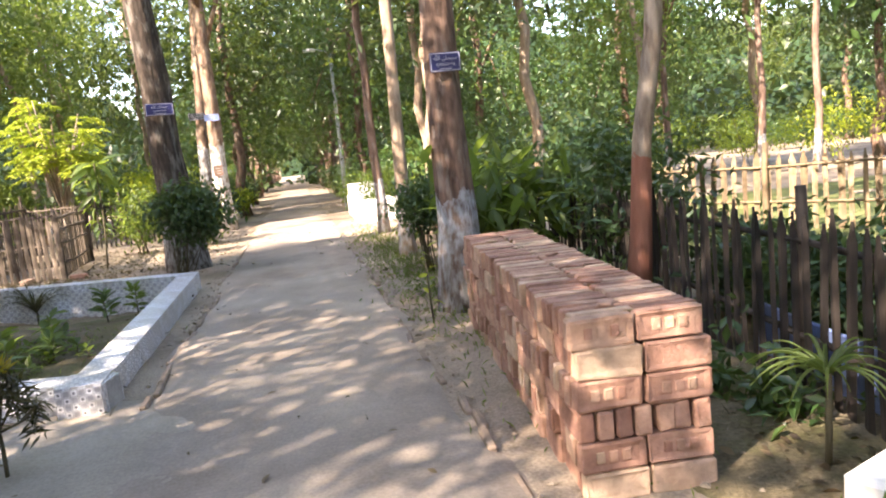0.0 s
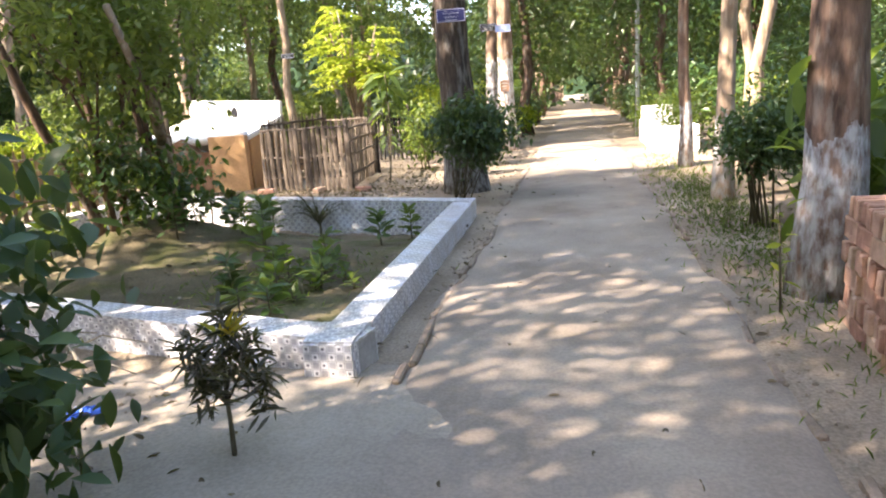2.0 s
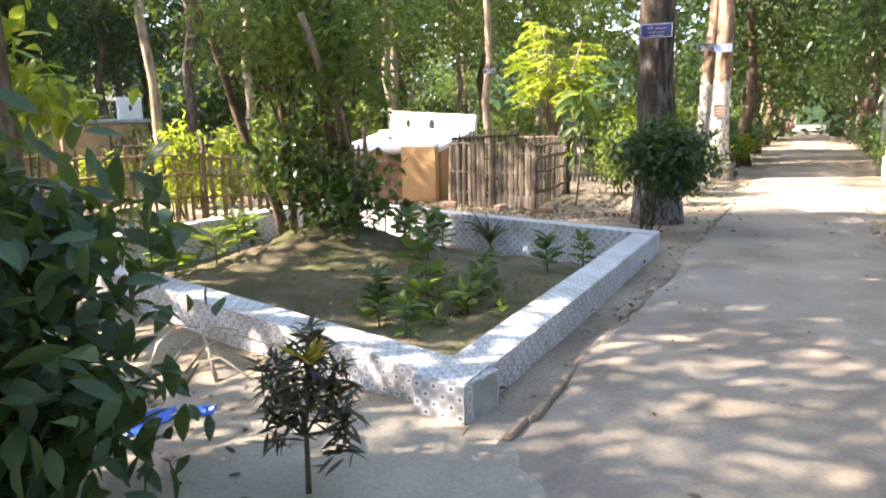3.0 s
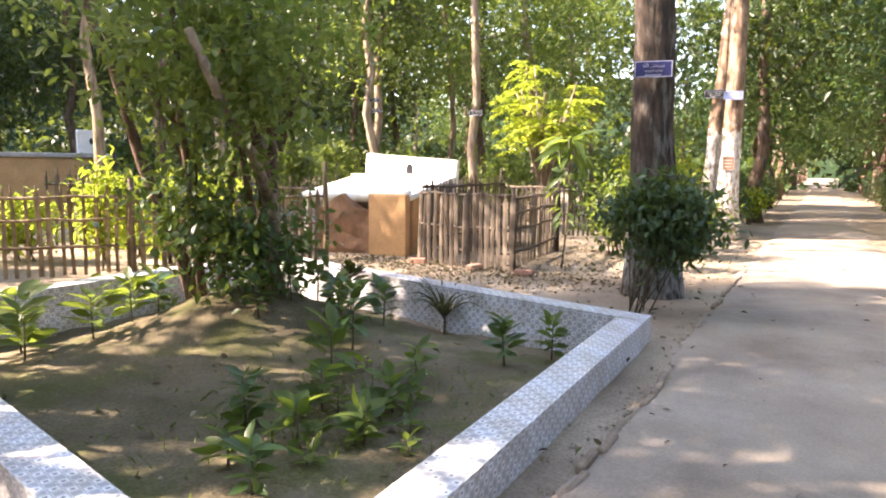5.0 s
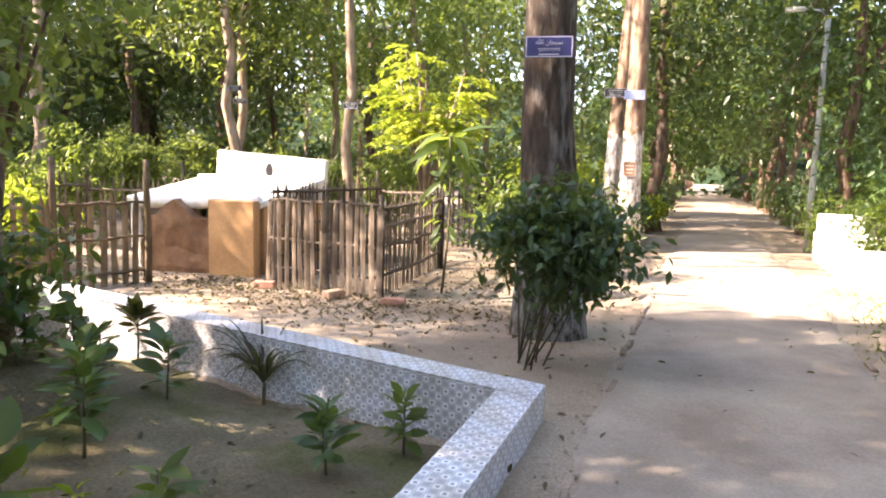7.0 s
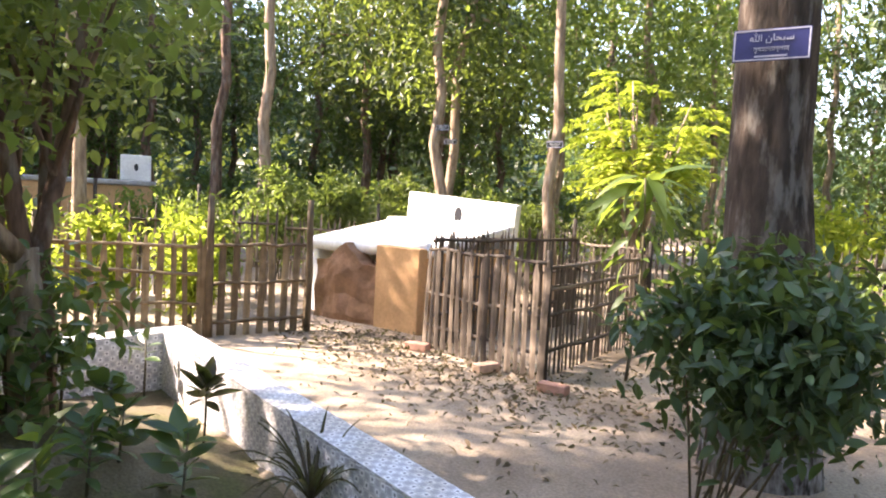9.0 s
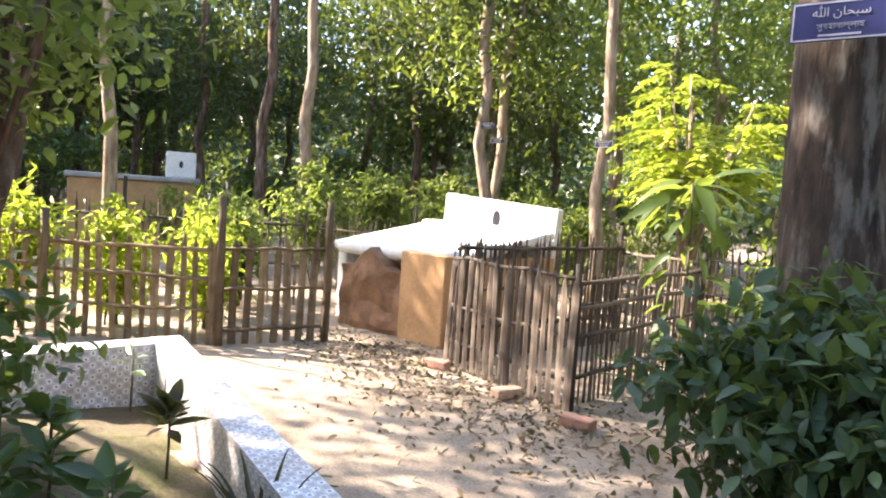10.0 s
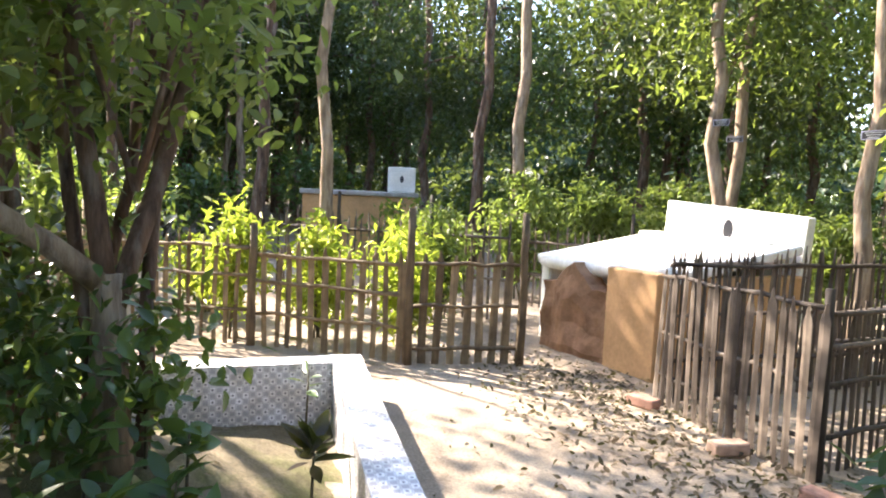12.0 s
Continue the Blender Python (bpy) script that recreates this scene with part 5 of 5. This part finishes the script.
def rosette(x, y, h, n, leaf, seed, label, width=0.09, rise=0.9, z=None, stem=0.0):
    """Strap leaves that arch out of one base."""
    rs = np.random.RandomState(seed)
    t = thing("strap_plant", label, "plant", (x, y, gz(x, y) if z is None else z))
    if stem:
        part("stem", tube("stem", [(0, 0, -0.1), (0.01, 0, stem)], [0.014, 0.012], STEM, 7), t)
    for k in range(n):
        a = k * 2.4 + rs.uniform(-0.2, 0.2)
        L = h * rs.uniform(0.7, 1.25)
        r = rs.uniform(0.35, 0.75)
        verts, faces = [], []
        for i in range(8):
            s = i / 7
            out, up = L * r * s, L * (rise * s - 0.95 * r * s * s)
            wd = width * L * (0.25 + 1.2 * s * (1 - s)) * (1 - 0.85 * s ** 3)
            c = Vector((math.cos(a) * out, math.sin(a) * out, stem + max(up, -stem)))
            sd = Vector((-math.sin(a), math.cos(a), 0)) * wd
            verts += [c - sd, c - Vector((0, 0, 0.006)), c + sd]
            if i:
                o = 3 * (i - 1)
                faces += [(o, o + 1, o + 4, o + 3), (o + 1, o + 2, o + 5, o + 4)]
        part("leaf", mesh_of("leaf", verts, faces, leaf), t)
    return t


rosette(-2.95, 7.68, 0.6, 52, LEAF_WINE, 311, "spiky dark strap-leaved plant by the tiled wall", 0.028, stem=0.14)
rosette(2.02, 1.12, 0.40, 44, LEAF_PALE, 312, "yellow-green pandanus tuft in front of the dark fence", 0.035, 0.6, stem=0.36)


def broad_plant(x, y, h, n, size, seed, leaf=LEAF, label="young broad-leaved plant in the garden soil", aspect=0.45):
    rs = np.random.RandomState(seed)
    t = thing("garden_plant", label, "plant", (x, y, gz(x, y)), group="plants in the tiled plot")
    part("stem", tube("stem", [(0, 0, -0.05), (rs.uniform(-0.03, 0.03), rs.uniform(-0.03, 0.03), h * 0.9)], [0.009, 0.004], STEM, 6), t)
    P, A = [], []
    for k in range(n):
        a = 2.4 * k
        P.append((0.01 * math.cos(a), 0.01 * math.sin(a), h * (0.25 + 0.7 * k / n)))
        A.append((math.cos(a), math.sin(a), 0.25 + 0.6 * k / n))
    part("foliage", fine_leaf_mesh("foliage", P, size, leaf, rs, aspect, 0.1, A), t)
    return t


def whorl_plant(x, y, h, n, size, seed, leaf, label, aspect=0.42, z=None, lift=0.9):
    """A bare stem that carries its leaves in a whorl near the top."""
    rr = np.random.RandomState(seed)
    t = thing("garden_plant", label, "plant", (x, y, gz(x, y) if z is None else z))
    part("stem", tube("stem", [(0, 0, -0.05), (0.012, 0.004, h * 0.5), (0.0, 0.01, h)], [0.009, 0.008, 0.005], STEM, 7), t)
    P, A = [], []
    for k in range(n):
        a, f = 2.4 * k + rr.uniform(-0.2, 0.2), k / n
        P.append((0.008 * math.cos(a), 0.008 * math.sin(a), h * (0.68 + 0.32 * f)))
        A.append((math.cos(a), math.sin(a), -0.15 + lift * 1.3 * f))
    part("foliage", fine_leaf_mesh("foliage", P, size, leaf, rr, aspect, 0.0, A, 0.1), t)
    return t


whorl_plant(-4.05, 7.72, 0.42, 24, 0.18, 321, LEAF_WINE, "dark-leaved young plant with a whorl of upright leaves", lift=1.5)
whorl_plant(-5.42, 7.98, 0.46, 5, 0.2, 322, LEAF_DARK, "small seedling with two pairs of leaves at the wall", 0.34, lift=0.6)
whorl_plant(-4.0, 7.15, 0.30, 16, 0.13, 323, LEAF_DARK, "young plant with round dark leaves", 0.8, lift=0.7)
whorl_plant(-4.2, 6.98, 0.36, 14, 0.12, 324, LEAF_DARK, "young plant with round dark leaves", 0.8, lift=0.7)
for i in range(14):
    broad_plant(-2.15 + 0.42 * math.cos(2.4 * i) * (0.3 + i / 14), 5.1 + 0.5 * math.sin(2.4 * i) * (0.3 + i / 14), R.uniform(0.07, 0.15), 12, R.uniform(0.08, 0.12), 600 + i, (LEAF, LEAF_PALE, LEAF)[i % 3], "low leafy groundcover plant in the garden soil")
for i, (x, y) in enumerate(((-3.72, 7.08), (-3.95, 6.75), (-3.5, 6.85), (-3.3, 7.2))):
    broad_plant(x, y, 0.3 + 0.04 * i, 22, 0.16, 620 + i, LEAF_DARK)
BEDS_A = [
        (-2.55, 4.82, 0.34, 30, 0.13, LEAF_DARK), (-2.72, 5.74, 0.4, 16, 0.2, LEAF), (-1.9, 4.95, 0.24, 20, 0.15, LEAF), (-2.15, 4.75, 0.26, 18, 0.14, LEAF), (-1.95, 6.8, 0.36, 26, 0.16, LEAF_DARK),
        (-1.75, 7.25, 0.38, 26, 0.13, LEAF), (-3.0, 6.35, 0.55, 26, 0.17, LEAF_DARK), (-3.32, 6.6, 0.45, 20, 0.18, LEAF), (-5.2, 6.1, 0.42, 26, 0.22, LEAF), (-5.0, 5.6, 0.4, 20, 0.22, LEAF), (-5.5, 6.6, 0.4, 22, 0.2, LEAF_DARK)]
BEDS_B = [(-4.9, 5.0, 0.4, 18, 0.2, LEAF), (-2.35, 5.2, 0.3, 18, 0.16, LEAF), (-2.25, 6.05, 0.25, 14, 0.15, LEAF_PALE), (-2.0, 4.3, 0.25, 24, 0.13, LEAF_DARK), (-3.9, 6.3, 0.4, 24, 0.15, LEAF_DARK),
        (-2.05, 5.45, 0.22, 16, 0.17, LEAF), (-5.3, 5.2, 0.5, 24, 0.24, LEAF_PALE), (-4.3, 4.3, 0.7, 22, 0.2, LEAF), (-2.3, 4.45, 0.2, 14, 0.13, LEAF)]
for i, (x, y, h, n, s, lf) in enumerate(BEDS_A + BEDS_B):
    broad_plant(x, y, h, n, s, 330 + i, lf)
broad_plant(-2.62, 5.98, 0.12, 7, 0.09, 360, LEAF_LIME, "tiny bright lime seedling in the garden soil")
broad_plant(1.13, 4.25, 0.68, 9, 0.09, 361, LEAF_LIME, "small lime-leaved seedling at the end of the bricks")

tagged(new("cement_block", box_mesh("cement_block", 0.34, 0.3, 0.2, PLASTER, 0.02)), "white-washed cement block beside the brick stack", "block").matrix_basis = pose(2.0, 0.72, -0.03, 0, 0, 20)

# ---- litter ----
for i, (x, y, rz) in enumerate(((-3.2, 10.2, 8), (-4.9, 10.42, 15), (-3.95, 10.3, 80))):
    ob = tagged(new("brick", box_mesh("brick", 0.24, 0.11, 0.075, BRICK, 0.008)), "loose red brick lying at the foot of the bamboo fence", "brick", "loose bricks")
    ob.matrix_basis = pose(x, y, -0.012, 0, 0, rz)


def scrap(x, y, w, l, seed, mat, label):
    bm = bmesh.new()
    bmesh.ops.create_grid(bm, x_segments=10, y_segments=8, size=0.5)
    for v in bm.verts:
        v.co = Vector((v.co.x * w, v.co.y * l, 0.03 + 0.04 * noise.noise(Vector((v.co.x * 5 + seed, v.co.y * 5, seed)))))
    r = bmesh.ops.extrude_face_region(bm, geom=bm.faces[:])
    for g in r["geom"]:
        if isinstance(g, bmesh.types.BMVert):
            g.co.z += 0.003
    me = bpy.data.meshes.new("plastic_scrap")
    bm.to_mesh(me)
    bm.free()
    me.materials.append(mat)
    ob = tagged(new("plastic_scrap", me), label, "litter")
    ob.matrix_basis = pose(x, y, gz(x, y) - 0.018, 0, 0, seed * 37)


scrap(-2.36, 2.95, 0.16, 0.1, 1, BLUE_PLASTIC, "crumpled blue plastic wrapper on the ground")
scrap(-2.55, 2.75, 0.4, 0.16, 2, BLUE_PLASTIC, "torn blue plastic sheet on the ground")
scrap(-2.5, 2.4, 0.34, 0.3, 3, GREY_BLUE, "grey-blue plastic sheet on the ground")
tarp = thing("tarpaulin", "blue-grey tarpaulin sheet behind the dark fence", "tarpaulin", (2.52, 1.35, 0), 81.3)
part("sheet", box_mesh("sheet", 2.2, 0.02, 0.3, GREY_BLUE, 0.008), tarp)

for i, (x, y, a) in enumerate(((-2.9, 3.35, 20), (-3.0, 3.3, 60), (-2.75, 3.2, -10), (-3.1, 3.25, 95), (-2.6, 3.3, 140))):
    z = gz(x, y)
    st = tagged(new("dry_frond", tube("dry_frond", [(0, 0, 0.0), (0.12, 0.03, 0.16), (0.3, 0.05, 0.22), (0.52, 0.08, 0.14)], [0.012, 0.009, 0.006, 0.003], STALK_DRY, 6)), "dry pale palm stalk leaning on the tiled wall", "dry frond", "dry palm stalks")
    st.matrix_basis = pose(x, y, z - 0.02, 0, 0, a)

# fallen leaves, thicker under the fences
rs = np.random.RandomState(77)
def litter(n, cx, cy, sx, sy):
    x, y = cx + sx * rs.normal(size=n), cy + sy * rs.normal(size=n)
    return np.stack([x, y, ground_z(x, y) + 0.004 + 0.012 * rs.uniform(0, 1, n)], 1)
spots = [litter(1000, -3.5, 9.95, 0.9, 0.5), litter(900, -5.3, 10.25, 0.7, 0.35), litter(500, -2.6, 11.2, 0.6, 1.2), litter(170, -1.6, 10.8, 0.4, 1.3), litter(160, 1.5, 6.5, 0.25, 2.5), litter(160, 0.0, 6.0, 0.9, 4.0), litter(220, -3.2, 5.6, 1.3, 1.2), litter(60, -2.2, 2.6, 0.7, 0.4), litter(400, -3.0, 13.5, 1.5, 1.2), litter(260, 2.0, 1.8, 0.2, 1.2)]
P = np.concatenate(spots)
keep = ~((P[:, 0] > 1.0) & (P[:, 0] < 1.95 + 0.1 * (P[:, 1] - 1)) & (P[:, 1] < 4.4) & (P[:, 1] > 0.9) & (P[:, 0] < 1.64 + 0.1 * (P[:, 1] - 1)))
P = P[keep]
flat = np.concatenate([rs.normal(size=(len(P), 2)), 0.25 * rs.normal(size=(len(P), 1))], 1)
tagged(new("fallen_leaves", fine_leaf_mesh("fallen_leaves", P, 0.058, LEAF_DRY, rs, 0.42, 0.0, flat, 0.22)), "dry brown fallen leaves scattered over the earth", "leaves", kind="stuff")
tagged(new("grass_tufts", leaf_mesh("grass_tufts", np.concatenate([litter(4200, 1.42, 7.5, 0.24, 2.6), litter(500, -2.4, 5.3, 0.5, 0.5)]) - np.array([0, 0, 0.012]), 0.06, LEAF, rs, 0.1, -1.5)), "short sparse grass along the path edge", "grass", kind="stuff")


# crumbs of earth and small stones
def crumbs(n, cx, cy, sx, sy, lo, hi):
    verts, faces = [], []
    octa = [(1, 0, 0), (-1, 0, 0), (0, 1, 0), (0, -1, 0), (0, 0, 1), (0, 0, -1)]
    tri = [(0, 2, 4), (2, 1, 4), (1, 3, 4), (3, 0, 4), (2, 0, 5), (1, 2, 5), (3, 1, 5), (0, 3, 5)]
    for _ in range(n):
        x, y, r = cx + sx * rs.normal(), cy + sy * rs.normal(), rs.uniform(lo, hi)
        o = len(verts)
        k = rs.uniform(0.6, 1.3, 6)
        z = gz(x, y) - 0.01
        verts += [(x + r * a * q, y + r * b * q, z + 0.6 * r * c * q) for (a, b, c), q in zip(octa, k)]
        faces += [tuple(i + o for i in f) for f in tri]
    return verts, faces


clods = join_data([crumbs(320, -2.5, 2.75, 0.5, 0.25, 0.006, 0.028), crumbs(200, -0.85, 6.0, 0.06, 1.8, 0.006, 0.022), crumbs(220, 0.98, 5.0, 0.08, 2.5, 0.006, 0.02), crumbs(300, -3.3, 5.6, 1.3, 1.0, 0.005, 0.02), crumbs(200, -2.5, 10.5, 1.2, 0.8, 0.006, 0.022), crumbs(160, 1.6, 0.6, 0.5, 0.5, 0.006, 0.03)])
tagged(new("earth_clods", mesh_of("earth_clods", *clods, SOIL)), "small crumbs of earth and grit on the ground", "earth", kind="stuff")
